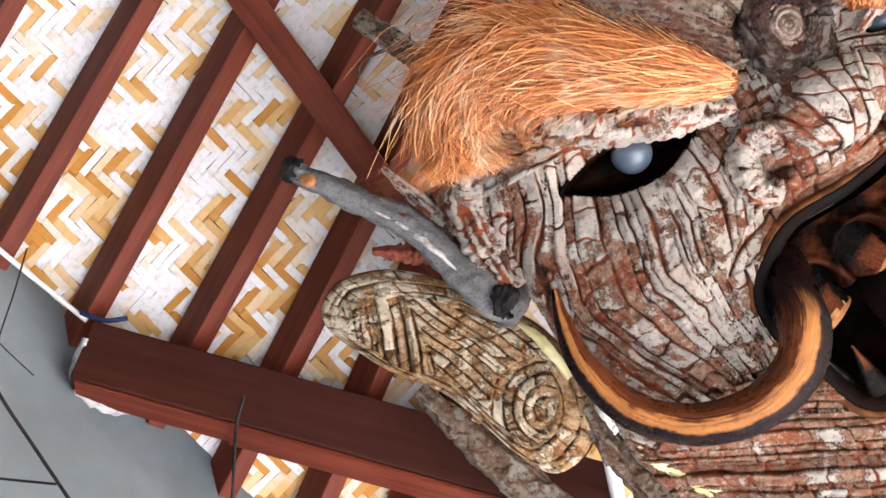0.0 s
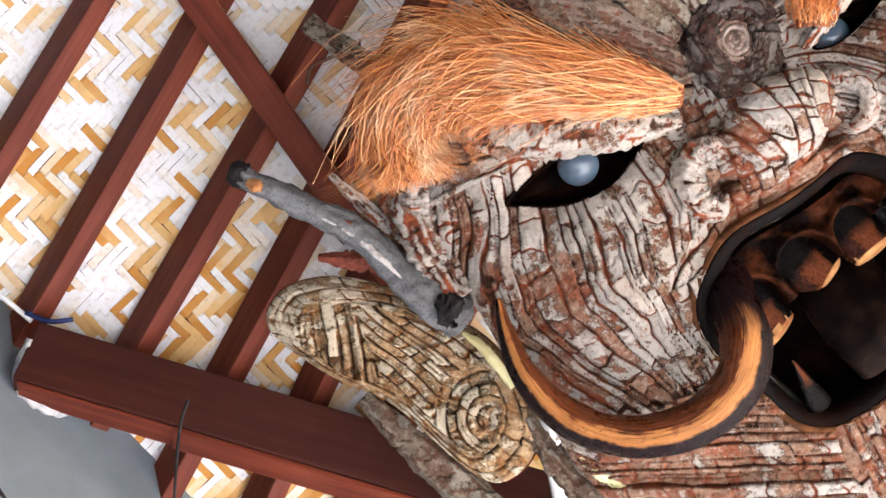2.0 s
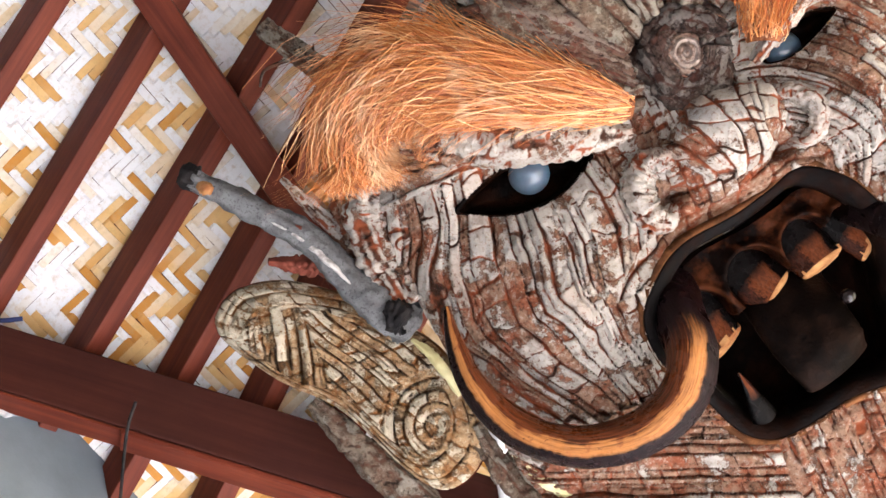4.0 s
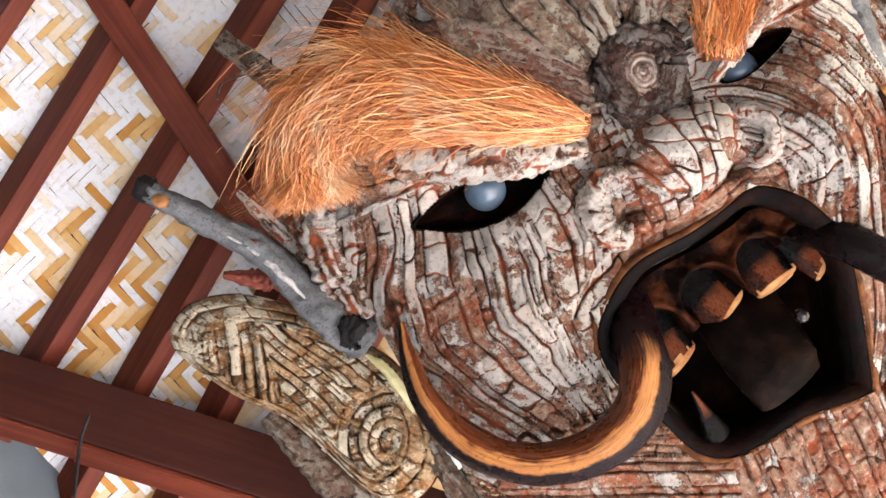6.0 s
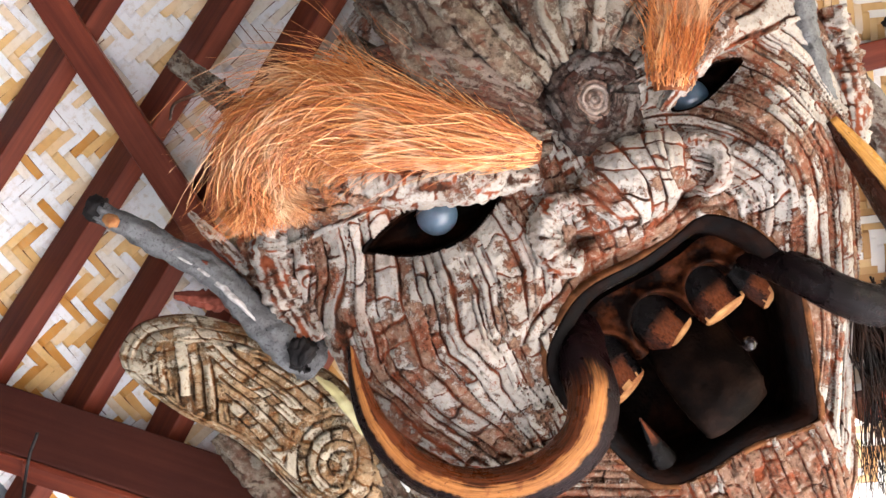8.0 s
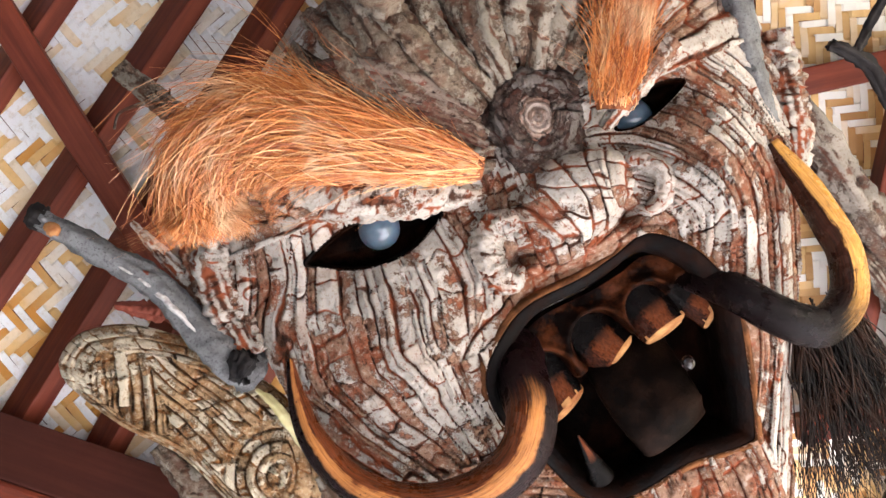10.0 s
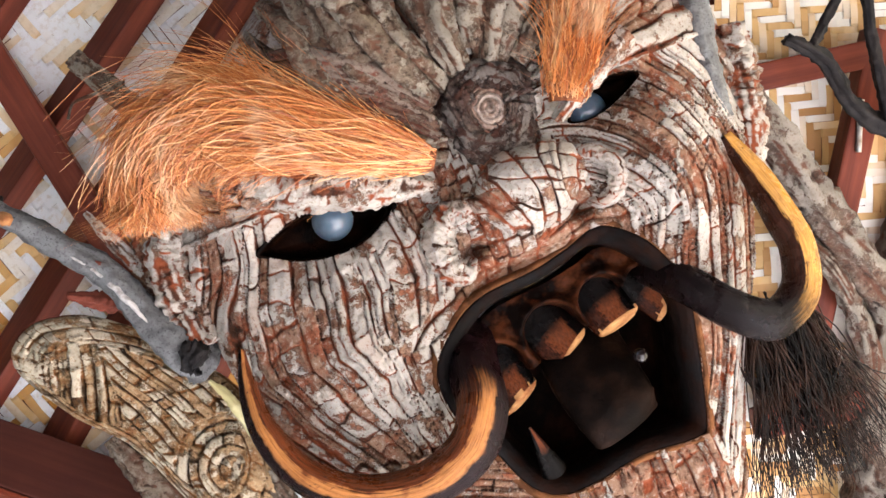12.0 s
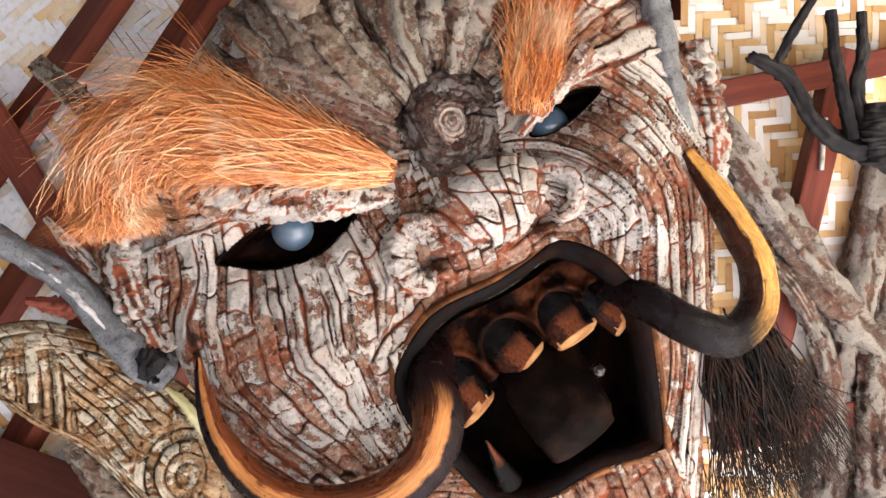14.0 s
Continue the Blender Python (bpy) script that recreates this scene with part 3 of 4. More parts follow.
strips("bark_strip", gu, gv, height + add, rim & ~hole, kk, tone, BARK, face)


def lipped(name, outline, rings, material, parent, closed=True, label=""):
    """A hollow lofted from an outline through (scale, height) rings, about its centre."""
    c = outline.mean(0)
    n = len(outline)
    verts = [(*(c + (p - c) * k), hgt + (relief(p[0], p[1]) if follow else 0.0)) for k, hgt, follow in rings for p in outline]
    faces = [(i * n + j, i * n + (j + 1) % n, (i + 1) * n + (j + 1) % n, (i + 1) * n + j) for i in range(len(rings) - 1) for j in range(n)]
    if closed:
        verts.append((*c, rings[-1][1]))
        faces += [((len(rings) - 1) * n + j, (len(rings) - 1) * n + (j + 1) % n, len(verts) - 1) for j in range(n)]
    return mesh_object(name, verts, faces, material, parent, label)


mouth = new("mouth")
mouth.parent = mask
lipped("lip", MOUTH, ((1.008, -0.012, True), (1.002, -0.002, True), (0.985, -0.001, True), (0.93, -0.006, True), (0.885, -0.016, True), (0.860, -0.050, True)), LIP, mouth, False, "grey scorched lip round the open mouth, darkened for shade")
lipped("scorched_edge", MOUTH, ((1.075, -0.012, True), (1.055, -0.002, True), (1.018, 0.003, True), (1.0, -0.004, True)), EDGE, mouth, False, "red-brown scorched bark edge")
lipped("throat", MOUTH, ((0.86, -0.046, True), (0.82, -0.10, False), (0.78, -0.17, False)), SHADED_CHAR, mouth, True, "charred hollow, blackened further for its shade")
for outline, x, y in ((EYE_L, -0.195, 0.150), (EYE_R, 0.196, 0.152)):
    socket = lipped("eye_socket", outline, ((1.10, -0.006, True), (1.05, 0.003, True), (0.98, -0.004, True), (0.92, -0.03, True), (0.85, -0.06, True)), SOCKET, mask, True, "dark eye hollow")
    bm = bmesh.new()
    bmesh.ops.create_uvsphere(bm, u_segments=32, v_segments=20, radius=0.030, matrix=Matrix.Translation((x, y, -0.034)))
    me = bpy.data.meshes.new("eyeball")
    bm.to_mesh(me)
    bm.free()
    me.materials.append(EYE)
    me.polygons.foreach_set("use_smooth", [True] * len(me.polygons))
    ball = new("eyeball", me)
    ball.parent = mask
    tagged(ball, "milky bluish glass eyeball")


def tusk(points, radii, label, material, centre):
    """A curled tusk carved to a blunt ridge, its side inside the curl told from the outside."""
    n, sides = 90, 28
    p = spline([(*q, ra) for q, ra in zip(points, radii)], n)
    path, rad = p[:, :3], p[:, 3]
    tan = np.gradient(path, axis=0)
    tan /= np.linalg.norm(tan, axis=1)[:, None]
    verts, grain = [], []
    for k in range(n):
        inward = np.array((*centre, path[k, 2])) - path[k]
        inward -= tan[k] * inward.dot(tan[k])
        inward /= np.linalg.norm(inward)
        front = np.cross(inward, tan[k])
        front *= 1 if front[2] > 0 else -1
        for a in range(sides):
            t = 2 * math.pi * a / sides
            # three blunt edges, with small knife facets along the length
            cut = 1 + 0.05 * math.cos(3 * (t - 1.25)) + 0.035 * (float(hash01(np.array(k // 5), np.array(a // 4))) - 0.5)
            verts.append(path[k] + rad[k] * cut * (inward * math.cos(t) + front * math.sin(t)))
            grain.append((k / (n - 1), 0.5 + 0.5 * math.cos(t), 0.5 + 0.5 * math.sin(t), 1))
    faces = [(k * sides + a, k * sides + (a + 1) % sides, (k + 1) * sides + (a + 1) % sides, (k + 1) * sides + a) for k in range(n - 1) for a in range(sides)]
    faces += [tuple(reversed(range(sides))), tuple(range((n - 1) * sides, n * sides))]
    return mesh_object("tusk", verts, faces, material, mask, label, ("grain", grain))


tusk([(-0.080, -0.078, -0.05), (-0.097, -0.120, 0.025), (-0.108, -0.165, 0.07), (-0.145, -0.207, 0.075), (-0.215, -0.228, 0.07), (-0.297, -0.210, 0.06), (-0.362, -0.155, 0.05), (-0.390, -0.080, 0.035), (-0.389, -0.018, 0.02), (-0.378, 0.034, 0.01)],
     (0.036, 0.036, 0.035, 0.034, 0.032, 0.029, 0.025, 0.020, 0.013, 0.004), "curled tusk of orange wood, scorched at its root", TUSK, (-0.24, -0.06))
tusk([(0.190, -0.080, -0.05), (0.223, -0.124, 0.035), (0.260, -0.174, 0.06), (0.310, -0.210, 0.055), (0.362, -0.190, 0.04), (0.384, -0.137, 0.03), (0.383, -0.093, 0.02), (0.376, -0.024, 0.0), (0.360, 0.045, -0.01)],
     (0.026, 0.027, 0.028, 0.029, 0.028, 0.026, 0.025, 0.021, 0.010), "curled tusk, scorched black with a yellow wood edge", TUSK_DARK, (0.29, -0.06))

# upper gum, teeth, tongue and the lower fang
TEETH = (((-0.057, -0.133), (-0.046, -0.188), 0.033), ((0.030, -0.116), (0.047, -0.154), 0.041), ((0.114, -0.104), (0.124, -0.143), 0.037), ((0.174, -0.106), (0.197, -0.148), 0.028))


def off_line(x, y, a, b):
    """How far points lie from a line from a to b."""
    ab = np.array(b) - np.array(a)
    f = np.clip(((x - a[0]) * ab[0] + (y - a[1]) * ab[1]) / ab.dot(ab), 0, 1.6)
    return np.hypot(x - a[0] - ab[0] * f, y - a[1] - ab[1] * f)


cols, rows_ = 230, 70
top_edge = spline([(-0.128, -0.105), (-0.085, -0.064), (-0.035, -0.044), (0.036, -0.040), (0.095, -0.032), (0.146, -0.022), (0.182, -0.055), (0.205, -0.105)], cols)
top_edge = np.array((0.045, -0.17)) + (top_edge - np.array((0.045, -0.17))) * 0.93
low_edge = spline([(-0.112, -0.190), (-0.085, -0.180), (-0.04, -0.160), (0.03, -0.140), (0.09, -0.128), (0.140, -0.125), (0.170, -0.130), (0.198, -0.150)], cols)
f = np.linspace(0, 1, rows_)[None, :]
GX, GY = (top_edge[:, k][:, None] * (1 - f) + low_edge[:, k][:, None] * f for k in (0, 1))
GZ = -0.034 + 0.014 * np.sin(np.pi * (0.1 + 0.6 * f)) - 0.022 * np.clip(f - 0.65, 0, 1) + 0.006 * (vnoise(GX, GY, 45, 3) - 0.5) + 0.0025 * (vnoise(GX, GY, 140, 5) - 0.5)
for a, b, wide in TEETH:
    # an arched alcove for each tooth, with a raised rim
    gap = off_line(GX, GY, a, b) - 1.03 * wide
    GZ = GZ - 0.060 * np.clip(-gap / 0.010, 0, 1) ** 0.7 + 0.007 * np.exp(-((gap - 0.004) / 0.007) ** 2)
verts = np.stack((GX, GY, GZ), -1).reshape(-1, 3).tolist()
faces = [(i * rows_ + k, i * rows_ + k + 1, (i + 1) * rows_ + k + 1, (i + 1) * rows_ + k) for i in range(cols - 1) for k in range(rows_ - 1)]
mesh_object("gum", verts, faces, GUM, mouth, "brown scorched gum above the teeth, darkened for shade")


def tooth(top, tip, wide, seed):
    """A whittled tooth: a rounded peg that grows out of its alcove, cut off at a slant."""
    rnd = random.Random(seed)
    a, b = np.array((*top, -0.068)), np.array((*tip, -0.054))
    d = (b - a) / np.linalg.norm(b - a)
    a = a - d * 0.9 * wide
    side = np.cross(d, (0, 0, 1.0))
    side /= np.linalg.norm(side)
    out = np.cross(side, d)
    n, rings = 22, 20
    flat = [1 + rnd.uniform(-0.05, 0.03) for _ in range(n)]
    slope = rnd.uniform(-0.25, 0.25)

    def ring(k, grow=1.0, push=0.0):
        pts = []
        for s_ in range(n):
            t = 2 * math.pi * s_ / n
            x, y = math.cos(t) * flat[s_] * grow, math.sin(t) * flat[s_] * 0.55 * grow
            # the cut slants: the face of the tooth is shorter than its back
            reach = k + k ** 3 * (0.03 * -y + 0.45 * slope * x)
            pts.append(a + (b - a) * reach + wide * (1.06 - 0.10 * k) * (side * x + out * y) + d * push)
        return pts

    verts, grain = [], []
    for k in range(rings):
        verts += ring(k / (rings - 1))
        grain += [(k / (rings - 1), 0.5 + 0.5 * math.cos(2 * math.pi * s_ / n), 0.5 + 0.5 * math.sin(2 * math.pi * s_ / n), 1) for s_ in range(n)]
    faces = [(k * n + s_, k * n + (s_ + 1) % n, (k + 1) * n + (s_ + 1) % n, (k + 1) * n + s_) for k in range(rings - 1) for s_ in range(n)]
    ob = mesh_object("tooth", verts, faces, TOOTH, mouth, attrs=("grain", grain))
    flat = [c * rnd.uniform(0.80, 1.06) for c in flat]
    end = ring(1.0, 1.005, -0.006) + ring(1.0, 1.005, 0.001) + ring(1.0, 0.9, 0.004) + ring(1.0, 0.4, 0.005 + 0.002 * rnd.random())
    faces = [(k * n + s_, k * n + (s_ + 1) % n, (k + 1) * n + (s_ + 1) % n, (k + 1) * n + s_) for k in range(3) for s_ in range(n)] + [tuple(range(3 * n, 4 * n))]
    mesh_object("cut_end", end, faces, CUT_WOOD, ob, "pale fresh-cut wood", smooth=False)


for k, (top, tip, wide) in enumerate(TEETH):
    tooth(top, tip, wide, k)
tong = spline([(0.060, -0.150, -0.08), (0.062, -0.200, -0.03), (0.070, -0.250, -0.005), (0.075, -0.278, -0.012)], 24)
vv, ff, gg = tube(tong, 0.066 - 0.012 * np.linspace(0, 1, 24) ** 2, 24, 0.03, 2, flat=0.35)
mesh_object("tongue", vv, ff, TONGUE, mouth, "charred tongue, darkened for the shade of the mouth")
vv, ff, gg = tube(spline([(-0.045, -0.295, -0.02), (-0.050, -0.26, 0.0), (-0.055, -0.222, 0.012)], 12), np.linspace(0.019, 0.002, 12), 12, 0.05, 8)
mesh_object("fang", vv, ff, TOOTH, mouth, "small scorched lower fang", ("grain", gg))
bm = bmesh.new()
bmesh.ops.create_uvsphere(bm, u_segments=24, v_segments=16, radius=0.011, matrix=Matrix.Translation((0.128, -0.192, 0.0)))
me = bpy.data.meshes.new("bead")
bm.to_mesh(me)
bm.free()
me.materials.append(BEAD)
bead = new("bead", me)
bead.parent = mouth
tagged(bead, "dark shiny bead")


def root(name, points, radii, parent, material, seed, label="", n=40, sides=14, rough=0.12, ridges=5, skin=-0.09):
    """A round limb or root with furrowed bark laid on it."""
    p = spline([(*q, ra) for q, ra in zip(points, radii)], n)
    size = float(np.mean(radii))
    if size > 0.008:
        n, sides = int(n * 1.6), 26
        p = spline([(*q, ra) for q, ra in zip(points, radii)], n)
    vv, ff, gg = tube(p[:, :3], p[:, 3], sides, rough, seed)
    va, g = np.array(vv), np.array(gg)
    mid = np.repeat(p[:, :3], sides, axis=0)
    rad = np.repeat(p[:, 3], sides)
    step = np.linalg.norm(np.diff(p[:, :3], axis=0), axis=1)
    along = np.repeat(np.concatenate(((0,), np.cumsum(step))), sides)
    turn = np.tile(np.arange(sides) / sides, n)
    fold = np.abs(turn - 0.5) * 2
    kk, add, tone = bark(along + seed * 1.7, fold * size * 6 + seed * 0.31, np.full(len(va), seed % 50), fold * ridges, along, min(0.005, 0.16 * size) if size < 0.028 else 0.009, 0.06)
    out = va - mid
    out /= np.linalg.norm(out, axis=1)[:, None] + 1e-9
    tone[:, 2] += skin
    va = va + out * (add * min(1.0, size / 0.014))[:, None]
    return mesh_object(name, va.tolist(), ff, material, parent, label, ("bark", tone))


# forehead: root fingers fanning out from the knot
rnd = random.Random(11)
for i in range(15):
    a = radians(142 - i * 8.2 + rnd.uniform(-2.5, 2.5))
    left = max(0.0, 1 - i / 9)
    d0, d1 = 0.070 + 0.025 * rnd.random(), 0.35 + 0.05 * rnd.random() - 0.10 * abs(i - 7) / 7 + 0.05 * left
    # the strands of one side sweep round before they meet the knot
    bend = radians(rnd.uniform(-4, 4) + 5 + 55 * left)
    wide = 0.021 * rnd.uniform(0.75, 1.3)
    pts = []
    for k in range(6):
        f = k / 5
        d = d0 + (d1 - d0) * f
        t = a + bend * (1 - f) ** 1.5 + radians(rnd.uniform(-2, 2))
        x, y = 0.06 + d * math.cos(t), 0.20 + d * math.sin(t)
        pts.append((x, y, float(relief(x, y)) + 0.006 + (i * 5 % 3) * 0.007 + 0.018 * math.sin(math.pi * f)))
    root("root_finger", pts, [wide * c for c in (0.55, 0.85, 1.0, 1.1, 1.1, 0.7)], mask, BARK_ROOT, 20 + i, "", 44, 14, 0.10)

# thin dark layers of bark in the gap between the brow and the strands
for i in range(7):
    f = i / 6
    pts = [(-0.235 + 0.02 * f, 0.385 - 0.012 * i, 0.0), (-0.16 + 0.02 * f, 0.375 - 0.013 * i, 0.02), (-0.08 + 0.01 * f, 0.322 - 0.012 * i, 0.03), (-0.015, 0.245 - 0.008 * i, 0.025)]
    root("bark_layer", [(x, y, float(relief(x, y)) + z + 0.012) for x, y, z in pts], (0.006, 0.010, 0.010, 0.006), mask, BARK_LAYER, 80 + i, "", 44, 14, 0.2)

# the knot of coiled bark between the brows
knot = new("bark_knot")
knot.parent = mask
for k, (ra, z) in enumerate(((0.054, 0.028), (0.043, 0.044), (0.033, 0.052))):
    ring = [(0.060 + ra * (1 + 0.07 * math.sin(3 * t + k)) * math.cos(t), 0.207 + ra * 1.12 * math.sin(t), z + 0.006 * math.sin(2 * t + k)) for t in np.linspace(0, 2 * math.pi * (0.97 if k else 1.0), 14)]
    root("bark_coil", ring, [0.015 - 0.003 * k + 0.003 * math.sin(5 * t_ + k) for t_ in np.linspace(0, 6.28, 14)], knot, BARK_KNOT, 50 + k, "", 60, 14, 0.35, 3)
az, fr = np.meshgrid(np.linspace(0, 2 * math.pi, 61), np.linspace(0.02, 1, 26), indexing="ij")
dx, dy = 0.031 * fr * np.cos(az) * (1 + 0.06 * np.sin(3 * az)), 0.034 * fr * np.sin(az)
dz = 0.056 - 0.008 * fr ** 4 + 0.0022 * np.sin(26 * fr + 2 * vnoise(dx, dy, 60, 5)) + 0.005 * (vnoise(dx, dy, 110, 6) - 0.5) - 0.005 * bell(dx, dy, 0.002, 0.004, 0.008, 0.014)
ringy = np.stack((0.45 + 0.25 * np.sin(26 * fr), np.clip(0.5 * bell(dx, dy, 0.002, 0.004, 0.007, 0.013) + (fr > 0.95), 0, 1), 0.42 + 0.12 * np.sin(13 * fr + 1), np.ones_like(fr)), -1)
mesh_object("cut_face", np.stack((0.062 + dx, 0.205 + dy, dz), -1).reshape(-1, 3).tolist(), [(i * 26 + j, (i + 1) * 26 + j, (i + 1) * 26 + j + 1, i * 26 + j + 1) for i in range(60) for j in range(25)], BARK_FACE, knot, "pale ringed end of a sawn root", ("bark", ringy.reshape(-1, 4)))


def ear(outline, base, lobe_at, parent, label):
    """A leaf-shaped ear of layered bark strips."""
    n = len(outline)
    c = outline.mean(0)
    m = 70
    f = np.linspace(0.0, 1.0, m)[None, :]
    ox, oy = outline[:, 0][:, None], outline[:, 1][:, None]
    U, V = c[0] + (ox - c[0]) * (1 - f * 0.985), c[1] + (oy - c[1]) * (1 - f * 0.985)
    Wd = base + 0.05 * np.sqrt(np.clip(1 - (1 - f) ** 2.0, 0, 1)) - 0.028 * f ** 2 + 0.0 * U
    lay = f * 8.0 + 0 * U
    way = np.linspace(0, 1, n)[:, None] * 1.4 + 0 * U
    inner = f + 0.25 * (vnoise(U, V, 14, 31) - 0.5) > 0.30
    # slats across the tip, long slats down the middle, coils in the lobe
    lobe = np.hypot(U - lobe_at[0], V - lobe_at[1])
    kind_ = np.where(~inner, 0, np.where(lobe < 0.085, 1, np.where(U + 0.5 * (vnoise(U, V, 10, 33) - 0.5) * 0.1 < lobe_at[0] - 0.115, 5, 6)))
    sc = np.where(kind_ == 5, (0.94 * U - 0.34 * V) / 0.017 + 60, (0.90 * U + 0.43 * V) / 0.015 + 90)
    sc = np.where(kind_ == 0, lay, np.where(kind_ == 1, lobe / 0.017 + 30, sc))
    rc = np.where(kind_ == 0, way, np.where(kind_ == 1, np.arctan2(V - lobe_at[1], U - lobe_at[0]) * 0.06, V))
    kk, add, tone = bark(U, V, kind_, sc, rc, 0.012, 0.058)
    tone[..., 2] -= 0.07
    close = lambda a: np.concatenate((a, a[:1]), 0)
    group = new("ear")
    group.parent = parent
    tagged(group, label)
    strips("bark_strip", close(U), close(V), close(Wd + add), np.ones((n + 1, m), bool), close(kk), close(tone), BARK_EAR, group)
    rimv = [(*p, base + 0.0) for p in outline]
    back = [(*(c + (p - c) * 0.9), base - 0.03) for p in outline]
    faces = [(j, (j + 1) % n, n + (j + 1) % n, n + j) for j in range(n)] + [tuple(range(2 * n - 1, n - 1, -1))]
    mesh_object("ear_back", rimv + back, faces, RED_WOOD, group)


EAR = spline([(-0.707, 0.150), (-0.680, 0.178), (-0.645, 0.184), (-0.579, 0.162), (-0.502, 0.098), (-0.455, 0.034), (-0.425, -0.01), (-0.405, -0.074), (-0.405, -0.157), (-0.436, -0.207), (-0.490, -0.224), (-0.533, -0.189), (-0.590, -0.050), (-0.655, 0.031), (-0.700, 0.109)], 260, True)
ear(EAR, -0.15, (-0.472, -0.125), mask, "leaf-shaped ear of layered ochre bark")


# eyebrows of coconut fibre on a bark pad
def eyebrow(axis, wide, count, seed, label):
    group = new("eyebrow")
    group.parent = mask
    tagged(group, label)
    rnd = random.Random(seed)
    ax = spline(axis, 60)
    wd = np.interp(np.linspace(0, 1, 60), np.linspace(0, 1, len(wide)), wide)
    tn = np.gradient(ax, axis=0)
    tn /= np.linalg.norm(tn, axis=1)[:, None]
    sd = np.stack((-tn[:, 1], tn[:, 0]), -1)
    sections = 13
    vp, fp = [], []
    for k in range(60):
        for s_ in range(sections):
            f = s_ / (sections - 1) * 2 - 1
            x, y = ax[k, :2] + sd[k] * f * wd[k] * 0.93
            vp.append((x, y, ax[k, 2] + 0.030 * math.sqrt(max(0, 1 - f * f)) - 0.012 + 0.004 * rnd.random()))
    for k in range(59):
        for s_ in range(sections - 1):
            a = k * sections + s_
            fp.append((a, a + sections, a + sections + 1, a + 1))
    mesh_object("fibre_pad", vp, fp, COIR_PAD, group)
    verts, faces = [], []
    for i in range(count):
        start = rnd.random() ** 0.8 * 0.93
        span = rnd.uniform(0.18, 0.55)
        f0 = rnd.uniform(-1, 1)
        drift = rnd.gauss(0, 0.45) + 0.5 * math.sin(start * 23 + f0 * 3)
        lift = rnd.uniform(-0.004, 0.016) * (2.2 if rnd.random() < 0.15 else 1)
        loose = rnd.gauss(0, 0.020) if rnd.random() < 0.8 else rnd.gauss(0, 0.05)
        if rnd.random() < 0.10:
            drift, span = drift + rnd.gauss(0, 1.2), span * 0.6
        ra = rnd.uniform(0.0005, 0.0013)
        n0 = len(verts)
        for q in range(8):
            g = q / 7
            e = start + span * g
            k = min(e, 1.0) * 59
            k0 = min(int(k), 58)
            mixk = k - k0
            pos = ax[k0] * (1 - mixk) + ax[k0 + 1] * mixk
            w_ = wd[k0] * (1 - mixk) + wd[k0 + 1] * mixk
            f = max(-1.12, min(1.12, f0 + drift * (g - 0.3)))
            x, y = pos[:2] + sd[k0] * (f * w_ + loose * g * g + 0.0035 * math.sin(7 * g + i))
            if e > 1.0:
                x, y = np.array((x, y)) + tn[59, :2] * (e - 1.0) * 0.10
            z = pos[2] + 0.032 * math.sqrt(max(0.0, 1 - min(1, f * f))) - 0.010 + lift * math.sin(math.pi * min(1, g * 0.8 + 0.1)) + (0.004 if g > 0.1 else -0.004)
            rr = ra * (1 - 0.7 * g)
            for c_ in range(3):
                an = 2.094 * c_
                verts.append((x + rr * math.cos(an) * sd[k0][0], y + rr * math.cos(an) * sd[k0][1], z + rr * math.sin(an)))
        for q in range(7):
            for c_ in range(3):
                a, b = n0 + 3 * q + c_, n0 + 3 * q + (c_ + 1) % 3
                faces.append((a, b, b + 3, a + 3))
    ob = mesh_object("fibre", verts, faces, COIR, group, smooth=False)
    tagged(ob, kind="stuff")


eyebrow([(-0.034, 0.170, 0.050), (-0.12, 0.225, 0.065), (-0.22, 0.292, 0.065), (-0.295, 0.328, 0.055), (-0.355, 0.325, 0.04), (-0.392, 0.292, 0.03), (-0.402, 0.258, 0.02)], (0.017, 0.036, 0.045, 0.054, 0.062, 0.068, 0.070, 0.067, 0.061, 0.054, 0.047, 0.040), 8500, 3, "bushy eyebrow of orange coconut fibre")
eyebrow([(0.160, 0.172, 0.060), (0.188, 0.230, 0.068), (0.225, 0.30, 0.065), (0.265, 0.370, 0.055), (0.32, 0.42, 0.03)], (0.024, 0.036, 0.042, 0.05, 0.05), 2600, 4, "upright eyebrow of orange coconut fibre")
for side, pts in ((1, [(-0.050, 0.140, 0.035), (-0.11, 0.158, 0.05), (-0.19, 0.188, 0.055), (-0.26, 0.222, 0.05), (-0.335, 0.262, 0.03)]), (2, [(0.14, 0.155, 0.035), (0.2, 0.19, 0.045), (0.27, 0.235, 0.04)])):
    root("eyelid", pts, [c * (1.0 if side == 1 else 0.75) for c in (0.008, 0.021, 0.030, 0.031, 0.022)][:len(pts)], mask, BARK, 70 + side, "", 50, 16, 0.12, 5, 0.20 - 0.11 * side)

